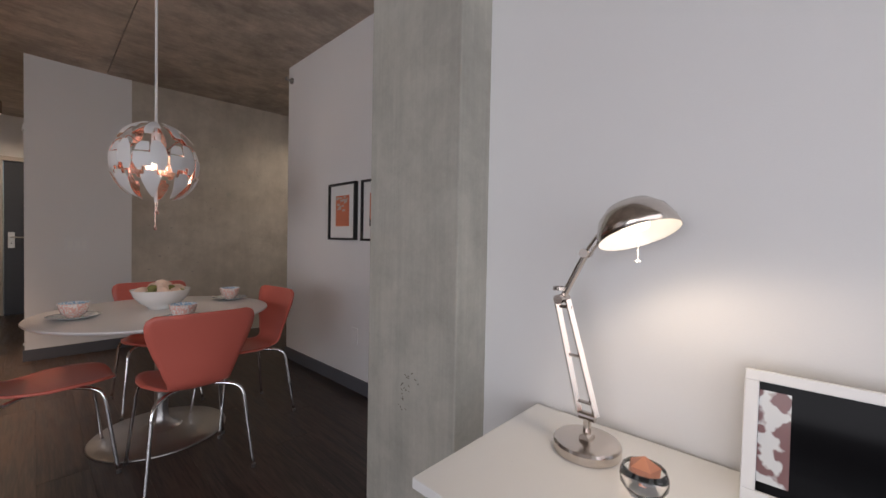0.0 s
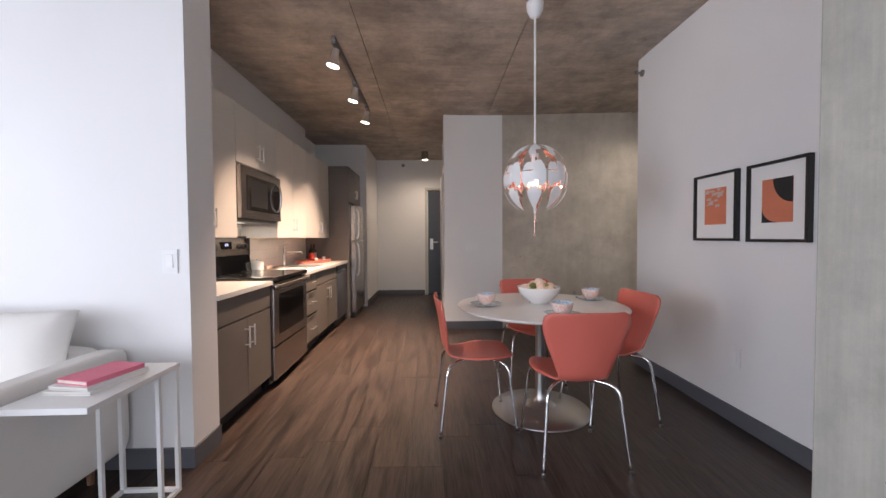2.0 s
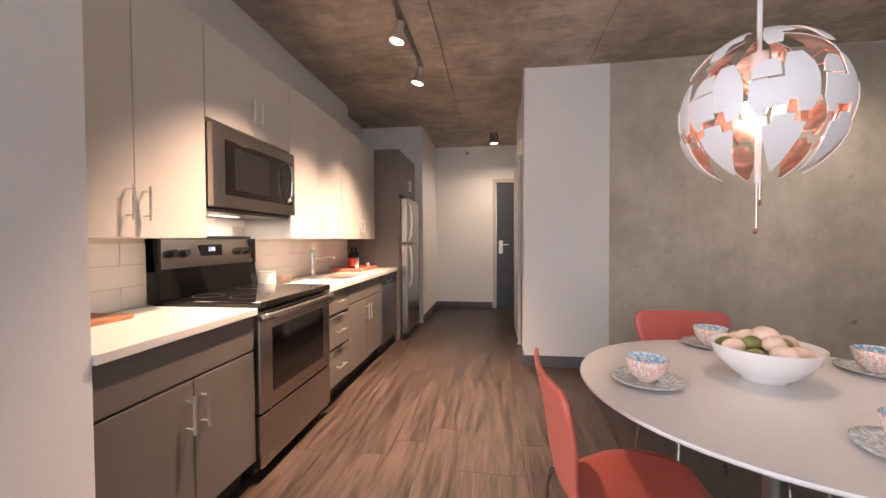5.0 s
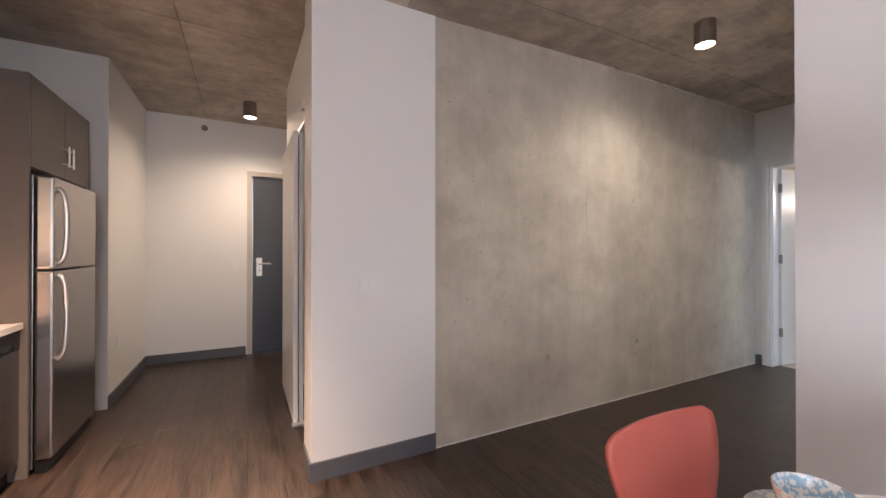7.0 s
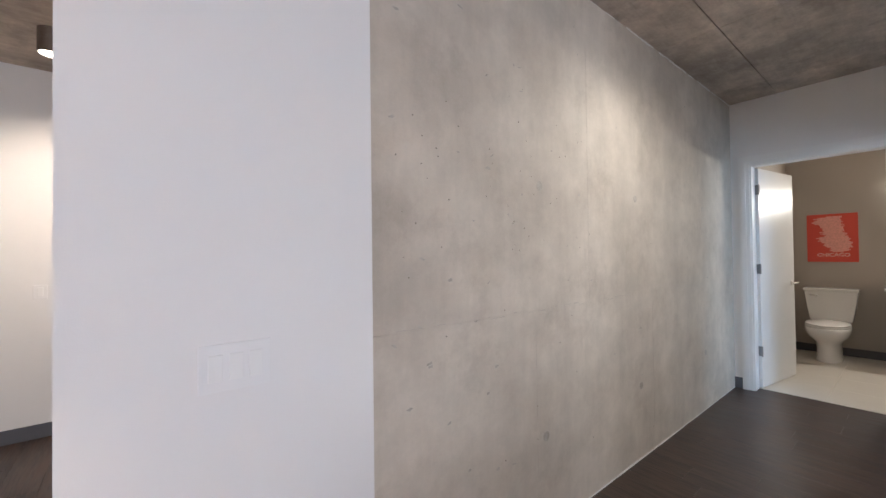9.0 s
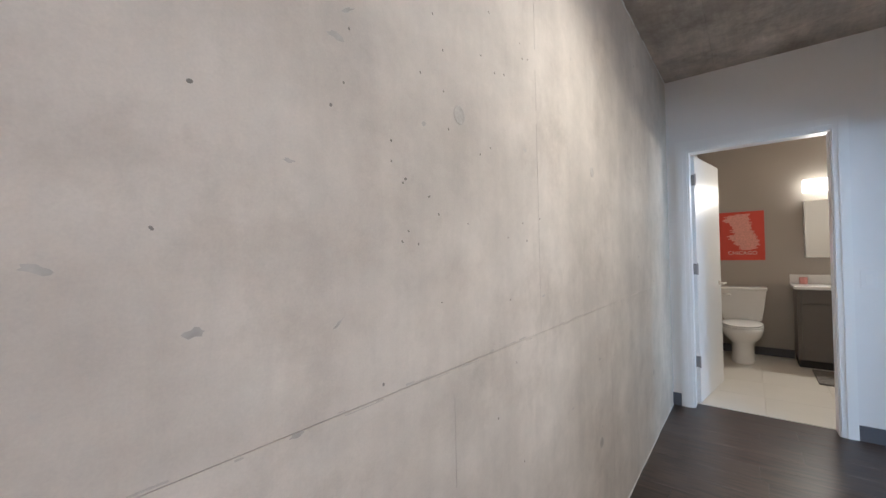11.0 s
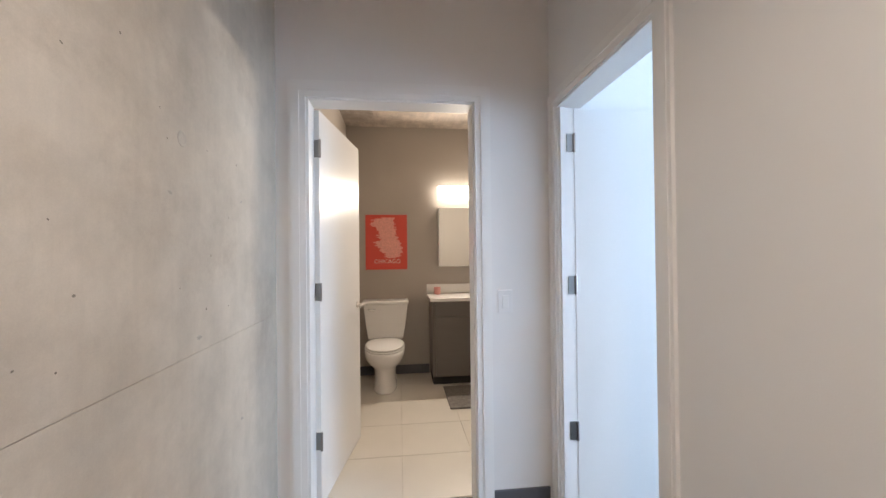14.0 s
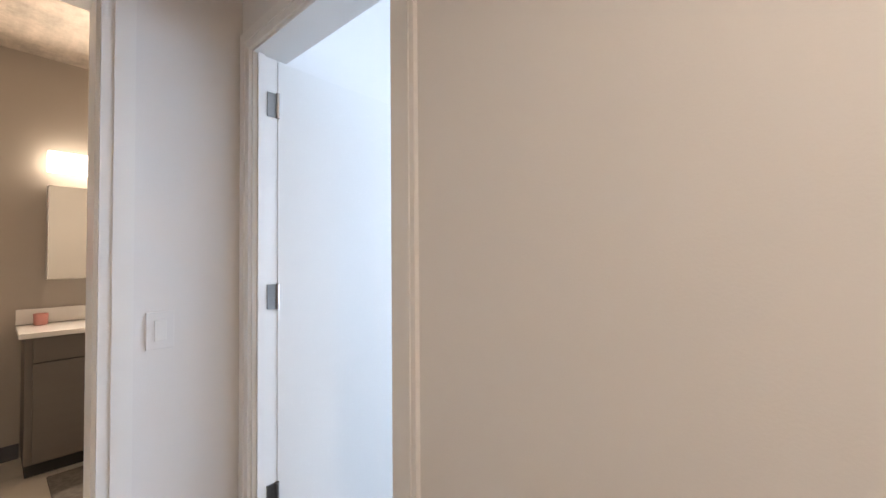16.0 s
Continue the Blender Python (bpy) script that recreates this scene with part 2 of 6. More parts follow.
M = dict(
    paint=material("white_wall_paint", (0.79, 0.785, 0.78), 0.55, vary=0.015, scale=1.5, bump=0.12, grain=220),
    trim=material("white_satin_trim", (0.82, 0.82, 0.81), 0.32, vary=0.01, bump=0.03),
    doorpaint=material("white_door_paint", (0.80, 0.80, 0.79), 0.27, vary=0.012, scale=2, bump=0.05, grain=120, spec=0.2),
    taupe=material("taupe_wall_paint", (0.42, 0.38, 0.335), 0.55, vary=0.02, scale=1.5, bump=0.1, grain=220),
    base=material("grey_baseboard_vinyl", (0.10, 0.102, 0.115), 0.5, vary=0.06, bump=0.05),
    concrete=concrete("cast_concrete_wall", (0.62, 0.558, 0.474), (0.475, 0.424, 0.355), (0.33, 0.28, 0.22), (3.2, 3.2, 0.35), 2.2, holes=0.03, mottle=0.055),
    column=concrete("cast_concrete_column", (0.52, 0.508, 0.45), (0.39, 0.38, 0.335), (0.25, 0.24, 0.21), (10, 10, 0.5), 2.6, holes=0.05, mottle=0.10),
    slab=concrete("concrete_soffit", (0.60, 0.52, 0.445), (0.34, 0.295, 0.25), (0.15, 0.13, 0.112), (0.8, 5, 3), 1.7, rough=0.62, holes=0.03, mottle=0.2, bay=0.07),
    floor=wood("dark_brown_plank", (0.076, 0.050, 0.0395), (0.0145, 0.0100, 0.0083), 1, 0.36),
    gap=material("floor_joint", (0.035, 0.026, 0.022), 0.8, vary=0.1),
    tile=material("cream_floor_tile", (0.66, 0.62, 0.55), 0.35, vary=0.04, scale=3, bump=0.05),
    grout=material("grey_grout", (0.64, 0.60, 0.53), 0.9, vary=0.05),
    upper=material("off_white_cabinet", (0.64, 0.612, 0.575), 0.38, vary=0.012, scale=2, bump=0.03, grain=150),
    lower=material("taupe_grey_cabinet", (0.135, 0.119, 0.106), 0.42, vary=0.03, scale=3, bump=0.04, grain=150, stretch=(1, 1, 6)),
    # near-black for toe kicks and dishwasher body, also paints shade between cabinet fronts
    carcass_and_gap_shade=material("dark_carcass_and_gap_shade", (0.03, 0.028, 0.026), 0.7, vary=0.1),
    quartz=material("white_quartz", (0.70, 0.685, 0.66), 0.25, vary=0.02, scale=20, bump=0.02),
    steel=material("brushed_steel", (0.40, 0.365, 0.34), 0.27, metal=1, vary=0.05, scale=4, bump=0.05, grain=60, stretch=(1, 1, 30)),
    darksteel=material("dark_steel_reflective", (0.30, 0.29, 0.28), 0.28, metal=1, vary=0.05, scale=4, bump=0.04, grain=60, stretch=(1, 1, 30)),
    nickel=material("satin_nickel", (0.84, 0.82, 0.79), 0.30, metal=1, vary=0.03, bump=0.02),
    lever_steel=material("satin_lever_steel", (0.58, 0.56, 0.53), 0.38, metal=1, vary=0.03, bump=0.02),
    chrome=material("polished_chrome", (0.80, 0.80, 0.81), 0.07, metal=1, vary=0.01, bump=0.0),
    black=material("black_plastic", (0.012, 0.012, 0.013), 0.35, vary=0.1, bump=0.03),
    cooktop=material("black_ceramic_glass", (0.010, 0.009, 0.009), 0.06, vary=0.05, bump=0.0),
    coral=material("coral_lacquer", (0.58, 0.138, 0.102), 0.36, vary=0.02, scale=3, bump=0.03, grain=150),
    tabletop=material("white_lacquer_tabletop", (0.78, 0.755, 0.735), 0.30, vary=0.012, scale=3, bump=0.02),
    alu=material("brushed_aluminium_base", (0.52, 0.51, 0.50), 0.33, metal=1, vary=0.05, scale=5, bump=0.05, grain=90),
    china=material("white_porcelain", (0.82, 0.81, 0.79), 0.12, vary=0.01, bump=0.0),
    fabric=material("cream_sofa_weave", (0.79, 0.77, 0.735), 0.85, vary=0.03, scale=4, bump=0.5, grain=420),
    cushion=material("coral_cushion_weave", (0.78, 0.19, 0.13), 0.85, vary=0.04, scale=6, bump=0.6, grain=420),
    whitemetal=material("white_powder_coat", (0.78, 0.78, 0.77), 0.4, vary=0.01, bump=0.04, grain=250),
    desk=material("white_desk_laminate", (0.80, 0.80, 0.79), 0.28, vary=0.01, bump=0.03),
    slate=material("slate_blue_door", (0.052, 0.060, 0.078), 0.42, vary=0.04, scale=3, bump=0.05, stretch=(1, 1, 8)),
    frame_beige=material("greige_door_frame", (0.52, 0.48, 0.43), 0.4, vary=0.02, bump=0.04),
    frameblack=material("black_picture_frame", (0.012, 0.011, 0.011), 0.35, vary=0.1, bump=0.05),
    mat_board=material("white_mat_board", (0.80, 0.79, 0.77), 0.8, vary=0.01, bump=0.05, grain=300),
    white=material("white_enamel", (0.80, 0.80, 0.80), 0.35, vary=0.01, bump=0.02),
    copper=material("copper_lining", (0.93, 0.64, 0.55), 0.16, metal=1, vary=0.04, bump=0.0),
    bulb=glowing("warm_bulb", (1.0, 0.82, 0.60), 7.0),
    lens=glowing("lit_lens", (1.0, 0.86, 0.66), 9.0),
    dim_lens=glowing("dim_hood_lens", (1.0, 0.86, 0.66), 2.0),
    tube=glowing("lit_diffuser", (1.0, 0.86, 0.68), 4.0),
    leg_wood=material("brown_wood_leg", (0.22, 0.12, 0.07), 0.5, vary=0.12, scale=12, stretch=(1, 1, 0.2)),
)


# ---- building helpers ----
ORIGIN = {}


def part(name, bm, mats, parent=None, label="", smooth=False, kind="", category=""):
    """One mesh object out of a bmesh given in the parent's own coordinates."""
    me = bpy.data.meshes.new(name)
    bmesh.ops.recalc_face_normals(bm, faces=bm.faces)
    bm.to_mesh(me)
    bm.free()
    for m in (mats if isinstance(mats, (list, tuple)) else (mats,)):
        me.materials.append(m)
    if smooth:
        me.shade_smooth()
    o = new(name, me)
    if parent is not None:
        o.parent = parent
    return tagged(o, label, category, "", kind)


def thing(name, loc, label, category, group="", turn=0.0):
    e = new(name)
    e.empty_display_size = 0.1
    e.matrix_world = pose(*loc, 0, 0, turn)
    ORIGIN[e.name] = Vector(loc)
    return tagged(e, label, category, group)


def box(bm, x0, x1, y0, y1, z0, z1, bevel=0.0, seg=2):
    vs = [bm.verts.new(p) for p in ((x0, y0, z0), (x1, y0, z0), (x1, y1, z0), (x0, y1, z0), (x0, y0, z1), (x1, y0, z1), (x1, y1, z1), (x0, y1, z1))]
    fs = [bm.faces.new([vs[i] for i in f]) for f in ((3, 2, 1, 0), (4, 5, 6, 7), (0, 1, 5, 4), (1, 2, 6, 5), (2, 3, 7, 6), (3, 0, 4, 7))]
    if bevel:
        es = list({e for f in fs for e in f.edges})
        bmesh.ops.bevel(bm, geom=es, offset=bevel, segments=seg, profile=0.6, affect="EDGES")
    return bm


def boxes(rows, bevel=0.0, shift=(0, 0, 0)):
    bm = bmesh.new()
    for r in rows:
        box(bm, *r, bevel)
    bmesh.ops.translate(bm, verts=bm.verts, vec=-Vector(shift))
    return bm


def wbox(name, mat, parent, r, bevel=0.002, label="", sub=None):
    """A bevelled box given in the room's coordinates, under a thing that stands unturned (or under its part sub)."""
    return part(name, boxes([r], bevel, ORIGIN[parent.name]), mat, sub or parent, label)


def lathe(bm, profile, seg=32, at=(0, 0, 0), scale=(1, 1)):
    rings = []
    for r, z in profile:
        if r < 1e-5:
            rings.append([bm.verts.new((at[0], at[1], at[2] + z))])
        else:
            rings.append([bm.verts.new((at[0] + scale[0] * r * math.cos(2 * math.pi * i / seg), at[1] + scale[1] * r * math.sin(2 * math.pi * i / seg), at[2] + z)) for i in range(seg)])
    for a, b in zip(rings, rings[1:]):
        for i in range(seg):
            k = (i + 1) % seg
            if len(a) == 1 and len(b) == 1:
                continue
            if len(a) == 1:
                bm.faces.new((a[0], b[i], b[k]))
            elif len(b) == 1:
                bm.faces.new((a[i], a[k], b[0]))
            else:
                bm.faces.new((a[i], a[k], b[k], b[i]))
    return bm


def smooth_path(pts, steps=6):
    pts = [Vector(p) for p in pts]
    if steps < 2 or len(pts) < 3:
        return pts
    out = []
    for i in range(len(pts) - 1):
        p0, p1, p2, p3 = pts[max(i - 1, 0)], pts[i], pts[i + 1], pts[min(i + 2, len(pts) - 1)]
        for k in range(steps):
            t = k / steps
            out.append(0.5 * (2 * p1 + (p2 - p0) * t + (2 * p0 - 5 * p1 + 4 * p2 - p3) * t * t + (3 * p1 - p0 - 3 * p2 + p3) * t ** 3))
    return out + [pts[-1]]


def rod(bm, pts, r, seg=10, steps=1, r_end=None):
    pts = smooth_path(pts, steps)
    rings = []
    up = Vector((0, 0, 1)) if abs((pts[-1] - pts[0]).normalized().z) < 0.9 else Vector((1, 0, 0))
    for i, p in enumerate(pts):
        d = (pts[min(i + 1, len(pts) - 1)] - pts[max(i - 1, 0)]).normalized()
        a = d.cross(up).normalized()
        b = d.cross(a).normalized()
        q = r if r_end is None else r + (r_end - r) * i / (len(pts) - 1)
        rings.append([bm.verts.new(p + q * (math.cos(2 * math.pi * k / seg) * a + math.sin(2 * math.pi * k / seg) * b)) for k in range(seg)])
    for a, b in zip(rings, rings[1:]):
        for k in range(seg):
            bm.faces.new((a[k], a[(k + 1) % seg], b[(k + 1) % seg], b[k]))
    bm.faces.new(rings[0]), bm.faces.new(rings[-1])
    return bm


def soft_box(name, mat, parent, r, round_=0.05, puff=0.0):
    """An upholstered block with well rounded edges and a slightly crowned top."""
    bm = box(bmesh.new(), *r)
    bmesh.ops.subdivide_edges(bm, edges=bm.edges, cuts=7, use_grid_fill=True)
    c = Vector(((r[0] + r[1]) / 2, (r[2] + r[3]) / 2, (r[4] + r[5]) / 2))
    h = Vector(((r[1] - r[0]) / 2, (r[3] - r[2]) / 2, (r[5] - r[4]) / 2))
    for v in bm.verts:
        d = v.co - c
        inner = Vector([max(-(h[i] - round_), min(h[i] - round_, d[i])) if h[i] > round_ else 0.0 for i in range(3)])
        out = d - inner
        if out.length > 1e-6:
            d = inner + out.normalized() * min(out.length, round_)
        u, w = d.x / h.x, d.y / h.y
        crown = puff * max(0, 1 - u * u) * max(0, 1 - w * w)
        if d.z > 0:
            d.z += crown
        v.co = c + d
    bmesh.ops.translate(bm, verts=bm.verts, vec=-ORIGIN[parent.name])
    o = part(name, bm, mat, parent, smooth=True)
    sub = o.modifiers.new("smooth", "SUBSURF")
    sub.levels = sub.render_levels = 1
    return o


def structure(name, rows, mat, label="", bevel=0.0):
    return tagged(part(name, boxes(rows, bevel), mat), label, "", "", "structure")


# ---- the large structure ----
X_K, X_P, X_D, Y_C, Y_H, X_B = -0.985, 2.63, 2.05, 5.475, 4.10, 5.53
tagged(part("floor", boxes([(-4.6, 6.3, -2.2, 8.6, -0.20, -0.012)]), M["gap"]), "dark brown wood plank floor", "", "", "structure")
BAYS_X, BAYS_Y = (-4.6, -2.4, -1.15, 0.27, 1.49, 2.71, 3.93, 5.15, 6.37, 8.0), (-2.2, 0.25, 2.69, 5.13, 6.3, 8.6)


def slab_bay(bm, x0, x1, y0, y1, n=8):
    """One cast bay of the soffit; the slab sags a little over the closet end."""
    low, high = [], []
    for j in range(n + 1):
        for i in range(n + 1):
            x, y = x0 + (x1 - x0) * i / n, y0 + (y1 - y0) * j / n
            sag = 0.046 * math.exp(-((x - 1.4) ** 2 + (y - 5.6) ** 2) / (2 * 0.85 ** 2))
            low.append(bm.verts.new((x, y, CEIL - sag)))
            high.append(bm.verts.new((x, y, CEIL + 0.03)))
    w = n + 1
    for j in range(n):
        for i in range(n):
            k = j * w + i
            bm.faces.new((low[k], low[k + w], low[k + w + 1], low[k + 1]))
    rim = [i for i in range(w)] + [j * w + n for j in range(1, w)] + [n * w + i for i in range(n - 1, -1, -1)] + [j * w for j in range(n - 1, 0, -1)]
    for p, q in zip(rim, rim[1:] + rim[:1]):
        bm.faces.new((low[p], low[q], high[q], high[p]))


bm = boxes([(-4.6, 8.0, -2.2, 8.6, CEIL + 0.012, CEIL + 0.2)])
for xa, xb in zip(BAYS_X, BAYS_X[1:]):
    for ya, yb in zip(BAYS_Y, BAYS_Y[1:]):
        slab_bay(bm, xa + 0.003, xb - 0.003, ya + 0.003, yb - 0.003)
tagged(part("ceiling", bm, M["slab"]), "raw cast concrete ceiling with stains", "", "", "structure")
structure("ceiling_drop", [(-4.5, -1.0, -1.95, 2.67, 2.555, CEIL - 0.004)], M["slab"], "lower concrete slab over the sofa")
structure("wall_kitchen", [(X_K - 0.12, X_K, 2.9, 6.27, 0, CEIL), (X_K - 0.25, X_K - 0.13, 6.15, 7.15, 0, CEIL)], M["paint"], "white painted kitchen wall")
structure("wall_fridge_side", [(X_K - 0.25, -0.28, 7.15, 8.40, 0, CEIL)], M["paint"], "white painted wall beside the fridge")
structure("wall_entry", [(-1.3, 0.725, 8.40, 8.55, 0, CEIL), (0.725, 1.60, 8.40, 8.55, 2.085, CEIL), (1.60, 2.1, 8.40, 8.55, 0, CEIL)], M["paint"], "white painted entry wall")
structure("wall_entry_side", [(2.1, 2.22, 5.62, 8.55, 0, CEIL)], M["paint"], "white painted side wall of the entry")
structure("wall_closet_end", [(0.955, 1.678, Y_C, 5.60, 0, CEIL)], M["paint"], "white painted closet wall end")
structure("wall_closet_return", [(0.955, 1.055, 5.60, 5.74, 0, CEIL)], M["paint"], "white painted closet wall end")
structure("wall_closet_header", [(0.985, 1.085, 5.74, 7.05, 2.07, CEIL)], M["paint"], "white painted closet wall end")
structure("wall_closet_stub", [(0.985, 1.085, 7.05, 7.15, 0, CEIL)], M["paint"], "white painted closet wall end")
structure("wall_closet_back", [(1.085, 2.1, 7.05, 7.15, 0, CEIL)], M["paint"], "white painted closet wall end")
structure("wall_concrete_lower", [(1.68, X_B + 0.12, Y_C + 0.006, 5.75, 0, 1.0316)], M["concrete"], "bare cast concrete wall with tie holes")
structure("wall_concrete", [(1.68, X_B + 0.12, Y_C + 0.006, 5.75, 1.0340, CEIL)], M["concrete"], "bare cast concrete wall with tie holes")
structure("wall_concrete_joint", [(1.70, X_B + 0.1, Y_C + 0.0085, 5.74, 1.029, 1.037)], M["concrete"], "bare cast concrete wall with tie holes")
structure("wall_bath_south", [(X_B, X_B + 0.12, Y_H - 0.12, 4.502, 0, CEIL)], M["paint"], "white painted wall with bathroom doorway")
structure("wall_bath_header", [(X_B, X_B + 0.12, 4.502, 5.335, 2.085, CEIL)], M["paint"], "white painted wall with bathroom doorway")
structure("wall_bath_north", [(X_B, X_B + 0.12, 5.335, Y_C + 0.006, 0, CEIL)], M["paint"], "white painted wall with bathroom doorway")
structure("wall_hall_west", [(X_P, 4.69, Y_H - 0.12, Y_H, 0, CEIL)], M["paint"], "white painted hall wall with bedroom doorway")
structure("wall_hall_header", [(4.69, 5.445, Y_H - 0.12, Y_H, 2.048, CEIL)], M["paint"], "white painted hall wall with bedroom doorway")
structure("wall_hall_east", [(5.445, X_B, Y_H - 0.12, Y_H, 0, CEIL)], M["paint"], "white painted hall wall with bedroom doorway")
structure("wall_partition", [(X_P, X_P + 0.12, 1.81, Y_H - 0.12, 0, CEIL)], M["paint"], "white painted partition wall")
structure("column", [(1.90, 2.75, 1.362, 1.81, 0, CEIL)], M["column"], "grey cast concrete column", bevel=0.006)
structure("wall_desk", [(X_D, X_D + 0.12, -2.0, 1.362, 0, CEIL)], M["paint"], "white painted wall behind the desk")
structure("wall_sofa", [(-4.5, -0.405, 2.67, 2.90, 0, CEIL)], M["paint"], "white painted wall behind the sofa")
structure("wall_west", [(-4.6, -4.5, -2.1, -1.8, 0, CEIL), (-4.6, -4.5, 2.2, 2.9, 0, CEIL), (-4.6, -4.5, -1.8, 2.2, 0, 0.25), (-4.6, -4.5, -1.8, 2.2, 2.55, CEIL)], M["paint"], "white painted side wall")
structure("wall_south", [(-4.5, -3.6, -2.1, -1.95, 0, CEIL), (-3.6, 1.8, -2.1, -1.95, 0, 0.3), (-3.6, 1.8, -2.1, -1.95, 2.5, CEIL), (1.8, 2.17, -2.1, -1.95, 0, CEIL)], M["paint"], "white painted window wall")
structure("wall_bedroom", [(5.53, 5.645, 0.5, Y_H - 0.122, 0, CEIL), (2.75, 2.87, 0.5, 1.81, 0, CEIL), (2.87, 2.95, 0.5, 0.62, 0, CEIL), (5.05, 5.53, 0.5, 0.62, 0, CEIL), (2.95, 5.05, 0.5, 0.62, 0, 0.4), (2.95, 5.05, 0.5, 0.62, 2.35, CEIL)], M["paint"], "white painted bedroom walls")
structure("wall_bathroom_north", [(X_B + 0.12, 7.80, 5.45, 5.57, 0, CEIL)], M["taupe"], "taupe painted bathroom walls")
structure("wall_bathroom_east", [(7.80, 7.92, 3.4, 5.57, 0, CEIL)], M["taupe"], "taupe painted bathroom walls")
structure("wall_bathroom_south", [(5.65, 7.80, 3.4, 3.52, 0, CEIL)], M["taupe"], "taupe painted bathroom walls")
structure("wall_bathroom_west", [(X_B + 0.12, X_B + 0.126, 3.52, 4.49, 0, CEIL)], M["taupe"], "taupe painted bathroom walls")
H_B = 0.10
structure("baseboard", [
    (X_K, -0.405 + 0.012, 2.655, 2.67, 0, H_B), (-4.5, X_K, 2.655, 2.67, 0, H_B), (-0.405, -0.393, 2.67, 2.90, 0, H_B),
    (-0.28, -0.268, 7.15, 8.40, 0, H_B), (-0.268, 0.66, 8.388, 8.40, 0, H_B),
    (0.943, 1.678, Y_C - 0.012, Y_C, 0, H_B), (0.943, 0.955, Y_C, 5.70, 0, H_B), (0.97, 0.985, 7.05, 7.15, 0, H_B),
    (X_P - 0.012, X_P, 1.81, Y_H + 0.012, 0, H_B), (X_P, 4.603, Y_H, Y_H + 0.012, 0, H_B),
    (X_B - 0.012, X_B, Y_H + 0.022, 4.419, 0, H_B), (X_B - 0.012, X_B, 5.421, Y_C + 0.006, 0, H_B),
    (X_D - 0.012, X_D, -1.95, 1.362, 0, H_B), (7.788, 7.80, 4.575, 5.45, 0, H_B), (X_B + 0.12, 7.788, 5.438, 5.45, 0, H_B)], M["base"], "dark grey vinyl baseboard", bevel=0.002)
structure("floor_bathroom", [(X_B + 0.115, 7.80, 3.52, 5.45, -0.1, -0.002)], M["grout"], "cream bathroom tile floor")


def casing_x(name, xf, y0, y1, top, side=-1, w=0.085, mat="trim"):
    """Stepped casing round a doorway in a wall whose face lies at x = xf."""
    bm = bmesh.new()
    for d, a, b in ((0.013, 0.0, w), (0.017, 0.030, w - 0.014)):
        x0, x1 = sorted((xf, xf + side * d))
        box(bm, x0, x1, y0 - b, y0 - a, 0, top + b), box(bm, x0, x1, y1 + a, y1 + b, 0, top + b), box(bm, x0, x1, y0 - a, y1 + a, top + a, top + b)
    return tagged(part(name, bm, M[mat]), "white painted door casing", "", "", "structure")


def casing_y(name, yf, x0, x1, top, side=1, w=0.085, mat="trim", label="white painted door casing"):
    bm = bmesh.new()
    for d, a, b in ((0.013, 0.0, w), (0.017, 0.030, w - 0.014)):
        q0, q1 = sorted((yf, yf + side * d))
        box(bm, x0 - b, x0 - a, q0, q1, 0, top + b), box(bm, x1 + a, x1 + b, q0, q1, 0, top + b), box(bm, x0 - a, x1 + a, q0, q1, top + a, top + b)
    return tagged(part(name, bm, M[mat]), label, "", "", "structure")


casing_x("trim_bath_door", X_B, 4.502, 5.338, 2.085, w=0.082)
casing_y("trim_bedroom_door", Y_H, 4.69, 5.445, 2.048, w=0.074)
casing_y("trim_entry_door", 8.40, 0.725, 1.60, 2.085, side=-1, w=0.055, mat="frame_beige", label="greige painted entry door frame")
structure("trim_jamb_bath", [(X_B - 0.002, X_B + 0.122, 5.325, 5.338, 0, 2.087), (X_B - 0.002, X_B + 0.122, 4.500, 4.512, 0, 2.087), (X_B - 0.002, X_B + 0.122, 4.512, 5.325, 2.075, 2.088)], M["trim"], "white painted door jamb")
structure("trim_jamb_bedroom", [(5.435, 5.448, Y_H - 0.122, Y_H + 0.002, 0, 2.050), (4.687, 4.700, Y_H - 0.122, Y_H + 0.002, 0, 2.050), (4.700, 5.435, Y_H - 0.122, Y_H + 0.002, 2.038, 2.051), (4.700, 4.712, Y_H - 0.085, Y_H - 0.05, 0, 2.038), (5.423, 5.435, Y_H - 0.036, Y_H - 0.012, 0, 2.038)], M["trim"], "white painted door jamb")


# ---- doors ----
def lever(parent, at, out, along, plate=None, sub=None):
    """A lever handle: rosette, neck and grip; out and along are unit vectors."""
    at, out, along = Vector(at), Vector(out), Vector(along)
    bm = bmesh.new()
    if plate:
        w, h = plate
        c = at + 0.004 * out
        side = along * w / 2
        d = [abs(side[i]) + abs(out[i]) * 0.004 for i in range(3)]
        box(bm, c.x - d[0], c.x + d[0], c.y - d[1], c.y + d[1], c.z - h * 0.68, c.z + h * 0.32, 0.002)
    else:
        rod(bm, [at, at + 0.008 * out], 0.026, 18)
    rod(bm, [at, at + 0.05 * out], 0.009, 10)
    rod(bm, [at + 0.048 * out - 0.008 * along, at + 0.05 * out + 0.06 * along, at + 0.046 * out + 0.125 * along], 0.011, 10, 4)
    bmesh.ops.translate(bm, verts=bm.verts, vec=-ORIGIN[parent.name])
    h = part("door_handle", bm, M["lever_steel"], sub or parent, "satin nickel lever handle", smooth=False)
    return h


